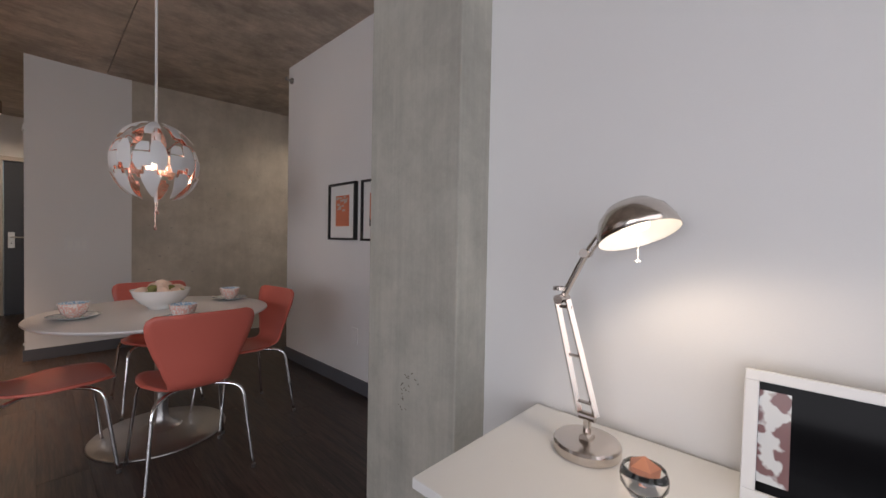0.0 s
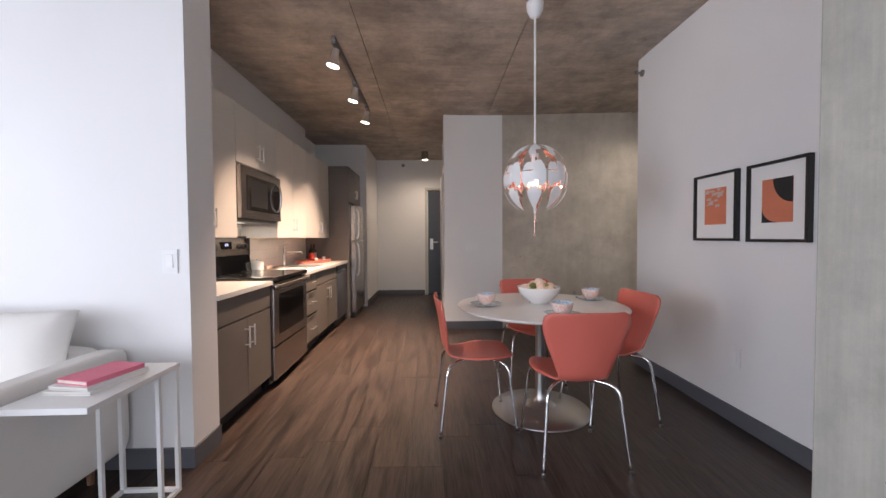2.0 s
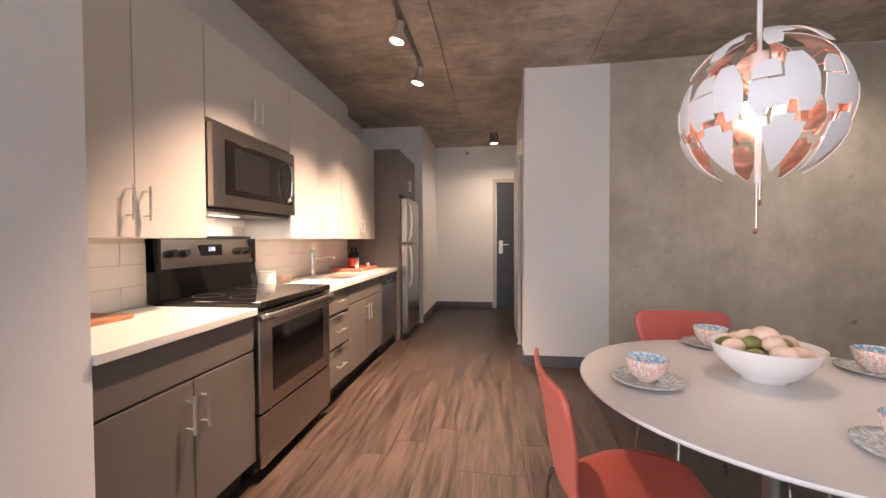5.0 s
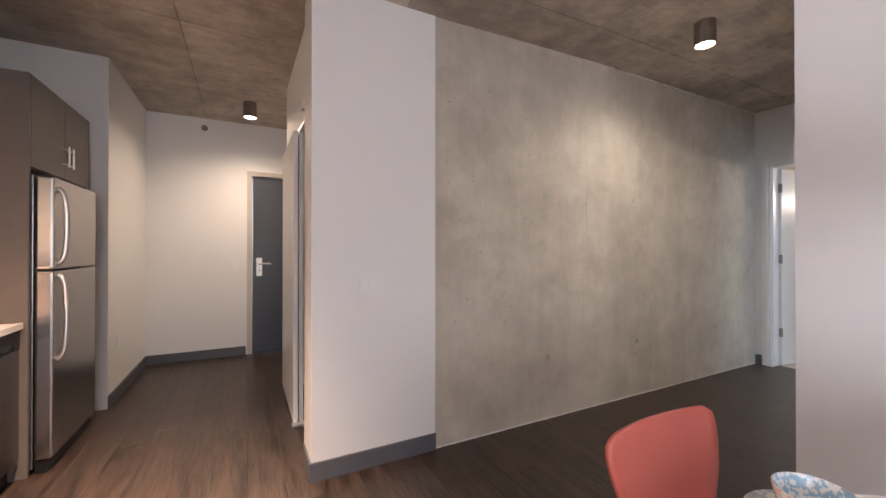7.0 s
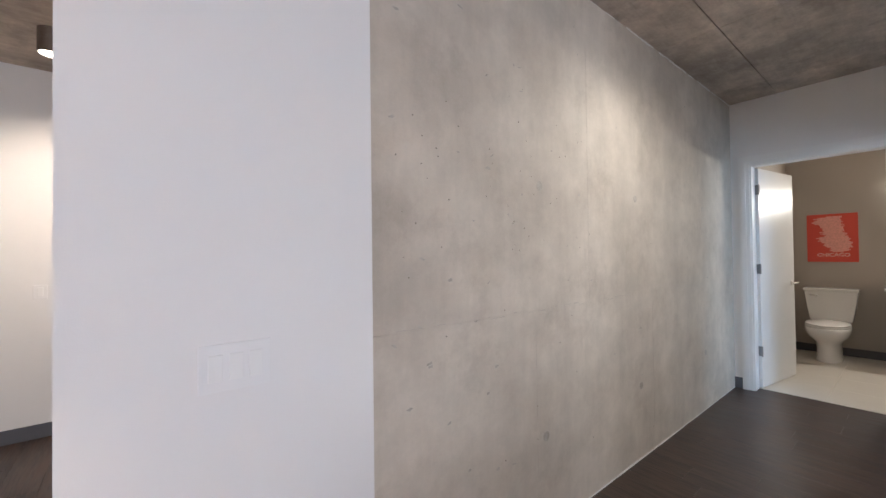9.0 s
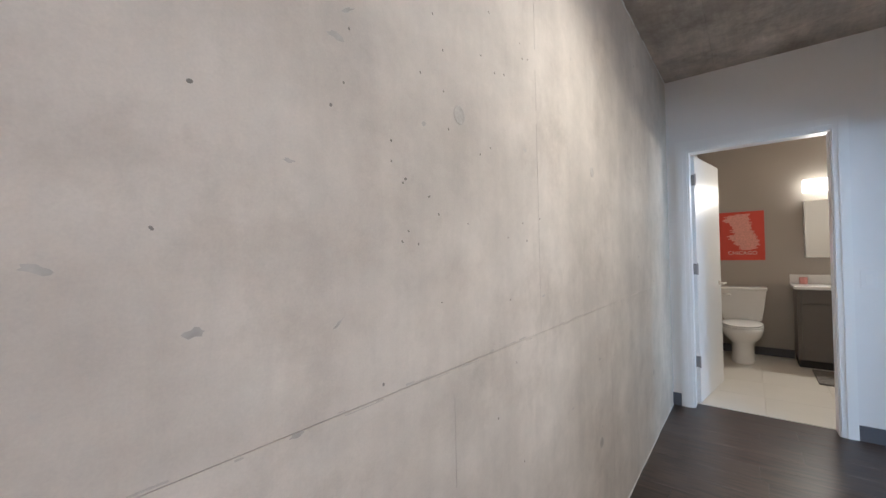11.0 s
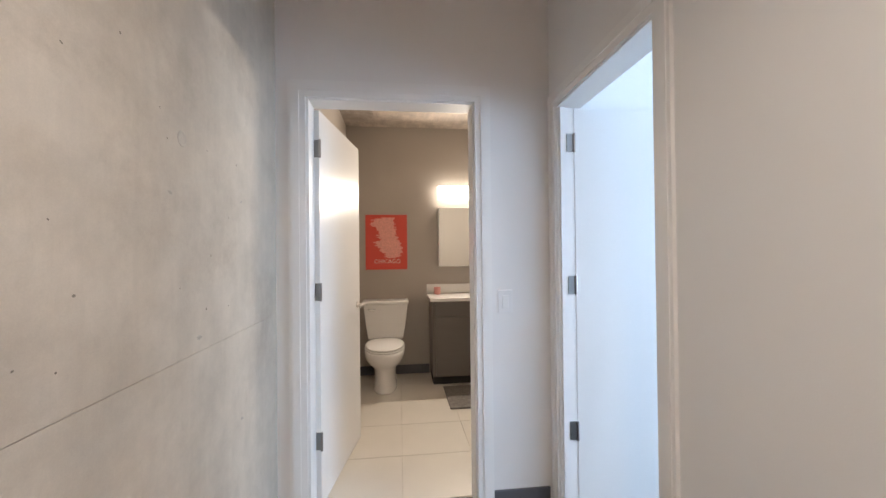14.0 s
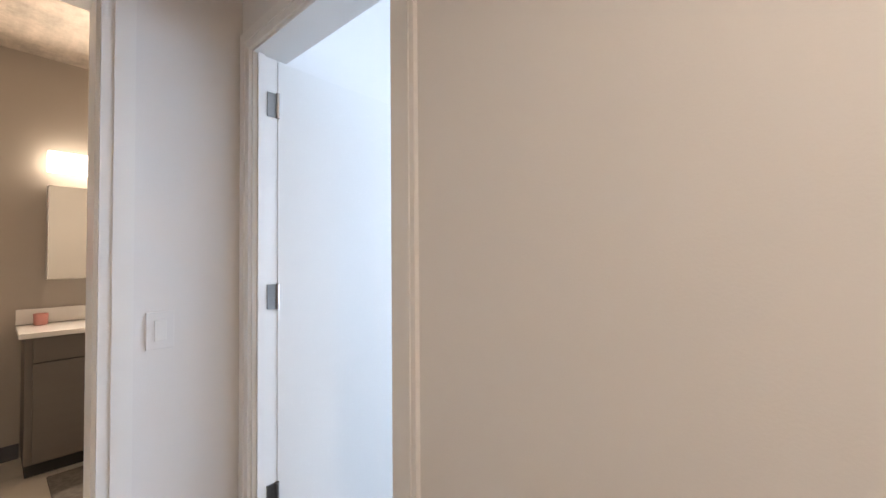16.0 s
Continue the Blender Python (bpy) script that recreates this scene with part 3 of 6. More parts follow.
d = thing("door_1", (0.73, 8.43, 0), "dark slate blue flush entry door, closed", "door")
tagged(d, kind="structure")
leaf = wbox("door_leaf", M["slate"], d, (0.733, 1.592, 8.425, 8.468, 0.008, 2.08), 0.002)
lever(d, (0.80, 8.425, 1.055), (0, -1, 0), (1, 0, 0), plate=(0.062, 0.215))
wbox("lock_escutcheon", M["black"], d, (0.796, 0.806, 8.412, 8.418, 0.965, 0.985), 0.001)

d = thing("door_2", (5.651, 5.340, 0), "white painted bathroom door standing open", "door", turn=-9.2)
tagged(d, kind="structure")
bm = box(bmesh.new(), 0.0, 0.765, -0.042, -0.004, 0.012, 2.066, 0.002)
leaf = part("door_leaf", bm, M["doorpaint"], d)
bm = bmesh.new()
rod(bm, [(0.70, -0.042, 0.96), (0.70, -0.05, 0.96)], 0.026, 18)
rod(bm, [(0.70, -0.045, 0.96), (0.70, -0.092, 0.96)], 0.009, 10)
rod(bm, [(0.708, -0.09, 0.96), (0.65, -0.092, 0.96), (0.59, -0.088, 0.958)], 0.0085, 10, 4)
part("door_handle", bm, M["nickel"], d, "satin nickel lever handle")
bm = box(bmesh.new(), 0.762, 0.767, -0.035, -0.012, 0.90, 1.02, 0.001)
part("latch_plate", bm, M["nickel"], d)
for hz in (0.35, 1.12, 1.865):
    bm = boxes([(-0.002, 0.001, -0.04, -0.002, hz - 0.045, hz + 0.045), (-0.016, 0.0, -0.046, -0.043, hz - 0.045, hz + 0.045)], 0.0005)
    rod(bm, [(-0.003, -0.046, hz - 0.047), (-0.003, -0.046, hz + 0.047)], 0.0065, 8)
    part("hinge", bm, M["darksteel"], d, "satin steel butt hinge")

d = thing("door_3", (5.428, 4.012, 0), "white painted bedroom door standing open", "door", turn=-92)
tagged(d, kind="structure")
part("door_leaf", box(bmesh.new(), 0.0, 0.735, 0.004, 0.042, 0.012, 2.033, 0.002), M["doorpaint"], d)
for hz in (0.425, 1.150, 1.862):
    bm = boxes([(-0.002, 0.001, 0.0, 0.038, hz - 0.045, hz + 0.045), (-0.040, -0.003, 0.0, 0.004, hz - 0.045, hz + 0.045)], 0.0005)
    rod(bm, [(-0.003, -0.004, hz - 0.047), (-0.003, -0.004, hz + 0.047)], 0.0065, 8)
    part("hinge", bm, M["darksteel"], d, "satin steel butt hinge")

closet = thing("closet_door", (1.0, 6.2, 0), "white sliding closet door panels, partly open", "door")
wbox("door_panel", M["doorpaint"], closet, (0.944, 0.974, 6.20, 7.045, 0.02, 2.043), 0.002)
wbox("door_panel", M["doorpaint"], closet, (0.982, 1.012, 6.215, 7.045, 0.02, 2.043), 0.002)
wbox("floor_guide", M["nickel"], closet, (0.935, 1.03, 6.16, 6.22, 0.0, 0.02), 0.003)
wbox("track_bracket", M["nickel"], closet, (0.940, 0.984, 5.742, 5.80, 2.046, 2.10), 0.004, "bright metal bracket of the track")
wbox("track", M["nickel"], closet, (0.986, 1.03, 5.745, 7.045, 2.046, 2.068), 0.002)


def plate(name, label, centre, w, h, axis, sign, gangs=1, outlet=False, category="switch"):
    """A wall plate with one rocker a gang."""
    x, y, z = centre
    th = thing(name, centre, label, category)
    def slab(dx, w0, w1, z0, z1, d0, d1, nm, mt):
        a, b = sorted((sign * d0, sign * d1))
        r = (a, b, w0, w1, z0, z1) if axis == "x" else (w0, w1, a, b, z0, z1)
        part(nm, box(bmesh.new(), *r, 0.0015), mt, th)
    slab(0, -w / 2, w / 2, -h / 2, h / 2, 0.0, 0.006, "cover_plate", M["white"])
    for g in range(gangs):
        c = (g - (gangs - 1) / 2) * 0.046
        slab(0, c - 0.016, c + 0.016, -0.033, 0.033, 0.004, 0.009, "rocker" if not outlet else "socket", M["trim"])
    return th


plate("light_switch", "white rocker light switch on white wall", (X_B, 4.350, 1.063), 0.075, 0.118, "x", -1)
plate("light_switch", "white rocker light switch on white wall", (-0.496, 2.67, 1.035), 0.075, 0.118, "y", -1)
plate("light_switch", "white rocker light switch by the entry door", (0.546, 8.40, 1.056), 0.075, 0.10, "y", -1)
plate("light_switch", "white three gang switch plate on closet wall", (1.285, Y_C, 1.02), 0.165, 0.118, "y", -1, 3)
plate("wall_outlet", "white power outlet low on white wall", (X_P, 2.98, 0.405), 0.075, 0.118, "x", -1, 1, True, "outlet")
plate("wall_outlet", "white power outlet low on white wall", (-0.28, 7.40, 0.463), 0.075, 0.118, "x", 1, 1, True, "outlet")


# ---- kitchen ----
def pull(parent, at, axis, length=0.13, out=(1, 0, 0), sub=None):
    """A bar pull on two posts, facing +x."""
    at = Vector(at)
    v = Vector((0, 0, 1)) if axis == "z" else Vector((0, 1, 0))
    o = Vector(out)
    bm = bmesh.new()
    rod(bm, [at + 0.032 * o - v * length / 2, at + 0.032 * o + v * length / 2], 0.0058, 10)
    for s in (-0.36, 0.36):
        rod(bm, [at + v * s * length, at + v * s * length + 0.032 * o], 0.0045, 8)
    bmesh.ops.translate(bm, verts=bm.verts, vec=-ORIGIN[parent.name])
    part("handle", bm, M["nickel"], sub or parent, "satin nickel bar pull")


def base_unit(y0, y1, fronts, label):
    c = thing("base_cabinet", (X_K + 0.002, y0, 0), label, "cabinet", "kitchen base cabinets")
    wbox("body", M["lower"], c, (X_K + 0.002, -0.445, y0 + 0.001, y1 - 0.001, 0.115, 0.795))
    # added near-black sheet: the shade in the gaps between fronts, as colour
    wbox("face_gap", M["carcass_and_gap_shade"], c, (-0.4449, -0.436, y0 + 0.003, y1 - 0.003, 0.12, 0.79), 0.001, "dark sheet standing in for the shade between the fronts")
    wbox("toe_kick", M["carcass_and_gap_shade"], c, (X_K + 0.002, -0.49, y0 + 0.001, y1 - 0.001, 0, 0.115))
    for nm, a, b, z0, z1, h in fronts:
        f = wbox(nm, M["lower"], c, (-0.434, -0.413, a + 0.002, b - 0.002, z0 + 0.002, z1 - 0.002), 0.0025)
        if h == "h":
            pull(c, (-0.413, (a + b) / 2, (z0 + z1) / 2), "y", 0.14, sub=f)
        elif h:
            pull(c, (-0.413, (a if h == "l" else b) + (0.035 if h == "l" else -0.035), z1 - 0.12), "z", 0.14, sub=f)
    return c


base_unit(2.902, 3.622, [("drawer", 2.902, 3.622, 0.635, 0.795, ""), ("door", 2.902, 3.262, 0.115, 0.63, "r"), ("door", 3.262, 3.622, 0.115, 0.63, "l")], "taupe grey base cabinet with two doors beside the range")
base_unit(4.40, 4.775, [("drawer", 4.40, 4.775, 0.625, 0.793, "h"), ("drawer", 4.40, 4.775, 0.388, 0.610, "h"), ("drawer", 4.40, 4.775, 0.125, 0.373, "h")], "taupe grey cabinet with three drawers")
base_unit(4.777, 5.62, [("drawer", 4.777, 5.62, 0.645, 0.795, ""), ("door", 4.777, 5.198, 0.115, 0.64, "r"), ("door", 5.198, 5.62, 0.115, 0.64, "l")], "taupe grey sink cabinet with two doors")


def upper_unit(y0, y1, seams, z0, handles, label):
    c = thing("wall_cabinet", (X_K + 0.002, y0, z0), label, "cabinet", "kitchen wall cabinets")
    wbox("body", M["upper"], c, (X_K + 0.002, -0.668, y0 + 0.001, y1 - 0.001, z0, 2.16))
    e = [y0, *seams, y1]
    for i in range(len(e) - 1):
        f = wbox("door", M["upper"], c, (-0.667, -0.647, e[i] + 0.002, e[i + 1] - 0.002, z0 + 0.001, 2.158), 0.002)
        h = handles[i]
        if h:
            pull(c, (-0.647, (e[i] + 0.035) if h == "l" else (e[i + 1] - 0.035), z0 + 0.13), "z", 0.13, sub=f)


upper_unit(2.902, 3.63, [3.27], 1.152, "rl", "off-white wall cabinet with two flat doors")
upper_unit(3.632, 4.37, [3.999], 1.72, "rl", "off-white short cabinet above the microwave")
upper_unit(4.372, 5.228, [4.785], 1.152, "rl", "off-white wall cabinet with two flat doors")
upper_unit(5.23, 6.186, [5.71], 1.152, "rl", "off-white wall cabinet beside the fridge panel")

# worktops and the sink
w = thing("worktop", (-0.7, 2.9, 0.795), "white quartz worktop with square edge", "worktop")
wbox("slab", M["quartz"], w, (X_K + 0.002, -0.392, 2.902, 3.622, 0.797, 0.828), 0.003)
w = thing("worktop", (-0.7, 4.4, 0.795), "white quartz worktop with sink cutout", "worktop")
SK = (-0.83, -0.49, 4.93, 5.45)
bm = boxes([(X_K + 0.002, SK[0], 4.398, 6.198, 0.797, 0.828), (SK[1], -0.392, 4.398, 6.198, 0.797, 0.828), (SK[0], SK[1], 4.398, SK[2], 0.797, 0.828), (SK[0], SK[1], SK[3], 6.198, 0.797, 0.828)], 0.0, ORIGIN[w.name])
part("slab", bm, M["quartz"], w)
s_ = thing("kitchen_sink", (-0.66, 5.19, 0.64), "stainless steel undermount sink", "sink")
bm = bmesh.new()
x0, x1, y0, y1 = SK
for r in ((x0 - 0.004, x0, y0, y1, 0.64, 0.797), (x1, x1 + 0.004, y0, y1, 0.64, 0.797), (x0, x1, y0 - 0.004, y0, 0.64, 0.797), (x0, x1, y1, y1 + 0.004, 0.64, 0.797), (x0, x1, y0, y1, 0.636, 0.64)):
    box(bm, *r)
bmesh.ops.translate(bm, verts=bm.verts, vec=-ORIGIN[s_.name])
part("basin", bm, M["steel"], s_)
part("drain", lathe(bmesh.new(), [(0, 0.006), (0.04, 0.006), (0.045, 0.001)], 20), M["chrome"], s_)
f_ = thing("kitchen_faucet", (-0.905, 5.19, 0.828), "chrome single lever kitchen faucet", "faucet")
part("body", lathe(bmesh.new(), [(0, 0), (0.027, 0), (0.027, 0.01), (0.021, 0.015), (0.021, 0.20), (0.018, 0.215), (0, 0.218)], 20), M["chrome"], f_, smooth=False)
bm = rod(bmesh.new(), [(0, 0, 0.145), (0.12, 0, 0.158), (0.20, 0, 0.16), (0.205, 0, 0.135)], 0.011, 10, 3)
part("spout", bm, M["chrome"], f_)
part("lever", rod(bmesh.new(), [(0, 0, 0.215), (-0.01, 0, 0.235), (0.05, 0.0, 0.262)], 0.006, 8, 3), M["chrome"], f_)

# tiled splashback: long white tiles in running bond
sb = tagged(part("splashback", boxes([(X_K, X_K + 0.003, 2.902, 6.19, 0.828, 1.30)]), M["grout"]), "glossy white tile splashback", "", "", "structure")

# range
r_ = thing("range", (-0.7, 4.01, 0), "stainless steel electric range with black glass cooktop", "range")
wbox("body", M["black"], r_, (X_K + 0.002, -0.435, 3.632, 4.392, 0.04, 0.815), 0.004)
wbox("cooktop", M["cooktop"], r_, (-0.945, -0.383, 3.634, 4.390, 0.816, 0.852), 0.009, "black ceramic glass cooktop")
for cx, cy, rr in ((-0.56, 3.82, 0.10), (-0.56, 4.20, 0.085), (-0.80, 3.82, 0.075), (-0.80, 4.20, 0.10)):
    bm = bmesh.new()
    lathe(bm, [(rr - 0.003, 0), (rr - 0.003, 0.0006), (rr, 0.0006), (rr, 0)], 40, (cx, cy, 0.852))
    bmesh.ops.translate(bm, verts=bm.verts, vec=-ORIGIN[r_.name])
    part("burner_ring", bm, M["darksteel"], r_)
bm = bmesh.new()
vs = [(-0.982, 0.83), (-0.90, 0.83), (-0.912, 0.93), (-0.915, 0.95), (-0.945, 1.155), (-0.982, 1.165)]
for y in (3.632, 4.392):
    [bm.verts.new((x, y, z)) for x, z in vs]
bm.verts.ensure_lookup_table()
n_ = len(vs)
bm.faces.new(bm.verts[:n_]), bm.faces.new(bm.verts[n_:][::-1])
for i in range(n_):
    k = (i + 1) % n_
    bm.faces.new((bm.verts[i], bm.verts[k], bm.verts[n_ + k], bm.verts[n_ + i]))
bmesh.ops.translate(bm, verts=bm.verts, vec=-ORIGIN[r_.name])
part("backguard", bm, M["cooktop"], r_)
bm = bmesh.new()
for y in (3.655, 4.372):
    [bm.verts.new(p) for p in ((-0.918, y, 1.000), (-0.941, y, 1.150), (-0.946, y, 1.150), (-0.925, y, 1.000))]
bm.verts.ensure_lookup_table()
for f in ((0, 1, 5, 4), (3, 2, 1, 0), (4, 5, 6, 7), (1, 2, 6, 5), (2, 3, 7, 6), (3, 0, 4, 7)):
    bm.faces.new([bm.verts[i] for i in f])
bmesh.ops.translate(bm, verts=bm.verts, vec=-ORIGIN[r_.name])
panel = part("control_panel", bm, M["steel"], r_, "brushed steel control panel")
for ya, yb in ((3.632, 3.652), (4.374, 4.392)):
    wbox("end_cap", M["black"], r_, (-0.980, -0.912, ya, yb, 0.985, 1.168), 0.004)
wbox("top_trim", M["black"], r_, (-0.980, -0.934, 3.653, 4.373, 1.150, 1.168), 0.003)


def on_panel(y, z, d=0.0):
    return Vector((-0.918 - (z - 1.000) * 0.155 + d, y, z)) - ORIGIN[r_.name]


for ky in (3.725, 3.805, 4.235, 4.315):
    p0 = on_panel(ky, 1.075)
    bm = rod(bmesh.new(), [p0, p0 + Vector((0.012, 0, 0.002)), p0 + Vector((0.03, 0, 0.005))], 0.024, 20, r_end=0.019)
    kn = part("knob", bm, M["black"], panel)
    kn.parent = panel
p0 = on_panel(4.005, 1.08)
part("display_panel", box(bmesh.new(), p0.x - 0.006, p0.x + 0.004, p0.y - 0.085, p0.y + 0.085, p0.z - 0.038, p0.z + 0.038, 0.002), M["cooktop"], panel)
M["led"] = glowing("blue_clock_digits", (0.06, 0.22, 1.0), 1.1)


def digits(text_, at, h, mat, parent, rot):
    cu = bpy.data.curves.new("digits", "FONT")
    cu.body, cu.size, cu.align_x, cu.align_y, cu.extrude = text_, h, "CENTER", "CENTER", 0.0004
    tmp = bpy.data.objects.new("digits", cu)
    me = bpy.data.meshes.new_from_object(tmp)
    me.materials.clear()
    me.materials.append(mat)
    o = new("clock_digits" if mat is M["led"] else "lettering", me)
    o.parent = parent
    o.matrix_local = Matrix.Translation(at) @ Euler([radians(a) for a in rot]).to_matrix().to_4x4()
    bpy.data.objects.remove(tmp)
    return o


digits("2:00", p0 + Vector((0.0048, 0, 0.012)), 0.032, M["led"], panel, (90, 0, 90))
dr = wbox("oven_door", M["steel"], r_, (-0.434, -0.392, 3.634, 4.390, 0.325, 0.805), 0.006, "stainless steel oven door")
wbox("oven_window", M["cooktop"], r_, (-0.40, -0.389, 3.735, 4.288, 0.40, 0.715), 0.004, "dark glass oven window", sub=dr)
bm = rod(bmesh.new(), [(-0.394, 3.642, 0.778), (-0.362, 3.652, 0.778), (-0.350, 3.83, 0.778), (-0.346, 4.01, 0.778), (-0.350, 4.19, 0.778), (-0.362, 4.368, 0.778), (-0.394, 4.380, 0.778)], 0.012, 12, 4)
for v in bm.verts:
    v.co.z = 0.778 + 1.75 * (v.co.z - 0.778)
bmesh.ops.translate(bm, verts=bm.verts, vec=-ORIGIN[r_.name])
part("oven_handle", bm, M["steel"], dr, "brushed steel bar handle", smooth=True)
wbox("storage_drawer", M["steel"], r_, (-0.434, -0.394, 3.634, 4.390, 0.065, 0.316), 0.006)
for fy in (3.68, 4.34):
    wbox("foot", M["black"], r_, (-0.52, -0.48, fy - 0.02, fy + 0.02, 0, 0.042))

# microwave
m_ = thing("microwave", (-0.8, 4.0, 1.32), "stainless over-the-range microwave with dark glass door", "microwave")
wbox("body", M["black"], m_, (X_K + 0.003, -0.650, 3.634, 4.371, 1.292, 1.70), 0.003)
md = wbox("door", M["steel"], m_, (-0.649, -0.612, 3.634, 4.371, 1.302, 1.698), 0.006, "brushed steel door frame")
wbox("window", M["cooktop"], m_, (-0.616, -0.609, 3.715, 4.338, 1.365, 1.635), 0.003, "dark glass door window", sub=md)
wbox("inner_screen", M["black"], m_, (-0.6105, -0.6082, 3.78, 4.08, 1.395, 1.605), 0.001, sub=md)
bm = rod(bmesh.new(), [(-0.610, 4.265, 1.385), (-0.578, 4.262, 1.415), (-0.568, 4.26, 1.505), (-0.578, 4.262, 1.595), (-0.610, 4.265, 1.625)], 0.011, 12, 5)
bmesh.ops.translate(bm, verts=bm.verts, vec=-ORIGIN[m_.name])
part("handle", bm, M["chrome"], md, "curved chrome handle", smooth=True)
wbox("vent_grille", M["darksteel"], m_, (-0.95, -0.66, 3.64, 4.36, 1.280, 1.293), 0.002)
wbox("cooktop_lamp", M["dim_lens"], m_, (-0.86, -0.82, 3.90, 4.10, 1.2775, 1.2805), 0.0005)

# dishwasher
w_ = thing("dishwasher", (-0.7, 5.91, 0), "stainless dishwasher with black control strip", "dishwasher")
wbox("body", M["carcass_and_gap_shade"], w_, (X_K + 0.003, -0.45, 5.624, 6.196, 0.0, 0.793))
wbox("door", M["darksteel"], w_, (-0.449, -0.405, 5.626, 6.194, 0.10, 0.69), 0.006, "stainless steel door")
wbox("control_strip", M["black"], w_, (-0.449, -0.402, 5.626, 6.194, 0.694, 0.792), 0.006)
wbox("recessed_grip", M["cooktop"], w_, (-0.404, -0.400, 5.70, 6.12, 0.705, 0.735), 0.0015)

# fridge, its side panel and the cabinet over it
p_ = thing("tall_end_panel", (-0.7, 6.2, 0), "tall taupe grey cabinet side panel", "panel")
wbox("board", M["lower"], p_, (X_K + 0.003, -0.376, 6.199, 6.217, 0, 2.16))
wbox("edge_band", M["lower"], p_, (-0.3758, -0.3738, 6.199, 6.217, 0.002, 2.158), 0.0005, "thin front edge band")
f_ = thing("fridge", (-0.6, 6.56, 0), "stainless steel top-freezer fridge with bowed handles", "fridge")
wbox("body", M["darksteel"], f_, (X_K - 0.10, -0.365, 6.225, 6.90, 0.03, 1.62), 0.004)
fz = wbox("freezer_door", M["steel"], f_, (-0.36, -0.285, 6.225, 6.90, 1.108, 1.618), 0.012)
fd = wbox("fridge_door", M["steel"], f_, (-0.36, -0.285, 6.225, 6.90, 0.075, 1.098), 0.012)
for par, z0, z1 in ((fz, 1.135, 1.56), (fd, 0.60, 1.075)):
    bm = rod(bmesh.new(), [(-0.287, 6.285, z0), (-0.258, 6.285, z0 + 0.05), (-0.248, 6.285, (z0 + z1) / 2), (-0.258, 6.285, z1 - 0.05), (-0.287, 6.285, z1)], 0.0125, 12, 5)
    bmesh.ops.translate(bm, verts=bm.verts, vec=-ORIGIN[f_.name])
    part("handle", bm, M["nickel"], par, "curved steel handle", smooth=True)
wbox("grille", M["black"], f_, (-0.36, -0.31, 6.235, 6.89, 0.0, 0.07))
c_ = thing("fridge_cabinet", (-0.7, 6.64, 1.66), "taupe grey cabinet above the fridge", "cabinet")
wbox("body", M["lower"], c_, (X_K - 0.1, -0.395, 6.219, 7.08, 1.66, 2.16))
for a, b, h in ((6.219, 6.65, 6.615), (6.65, 7.08, 6.685)):
    q = wbox("door", M["lower"], c_, (-0.394, -0.372, a + 0.002, b - 0.002, 1.662, 2.158), 0.002)
    pull(c_, (-0.372, h, 1.80), "z", 0.13, sub=q)


# ---- dining ----
t_ = thing("dining_table", (1.509, 3.235, 0), "round white pedestal table with brushed steel foot", "table")
part("tabletop", lathe(bmesh.new(), [(0, 0.666), (0.46, 0.668), (0.525, 0.676), (0.542, 0.685), (0.545, 0.690), (0.542, 0.695), (0, 0.695)], 72), M["tabletop"], t_, "white lacquered round top")
part("pedestal", lathe(bmesh.new(), [(0.105, 0.03), (0.055, 0.05), (0.037, 0.085), (0.032, 0.14), (0.031, 0.60), (0.05, 0.645), (0.12, 0.667)], 32), M["alu"], t_, "brushed metal column", smooth=True)
part("foot_plate", lathe(bmesh.new(), [(0, 0), (0.318, 0), (0.32, 0.004), (0.314, 0.009), (0.20, 0.018), (0.11, 0.032), (0, 0.034)], 64), M["alu"], t_, "brushed steel disc foot", smooth=True)


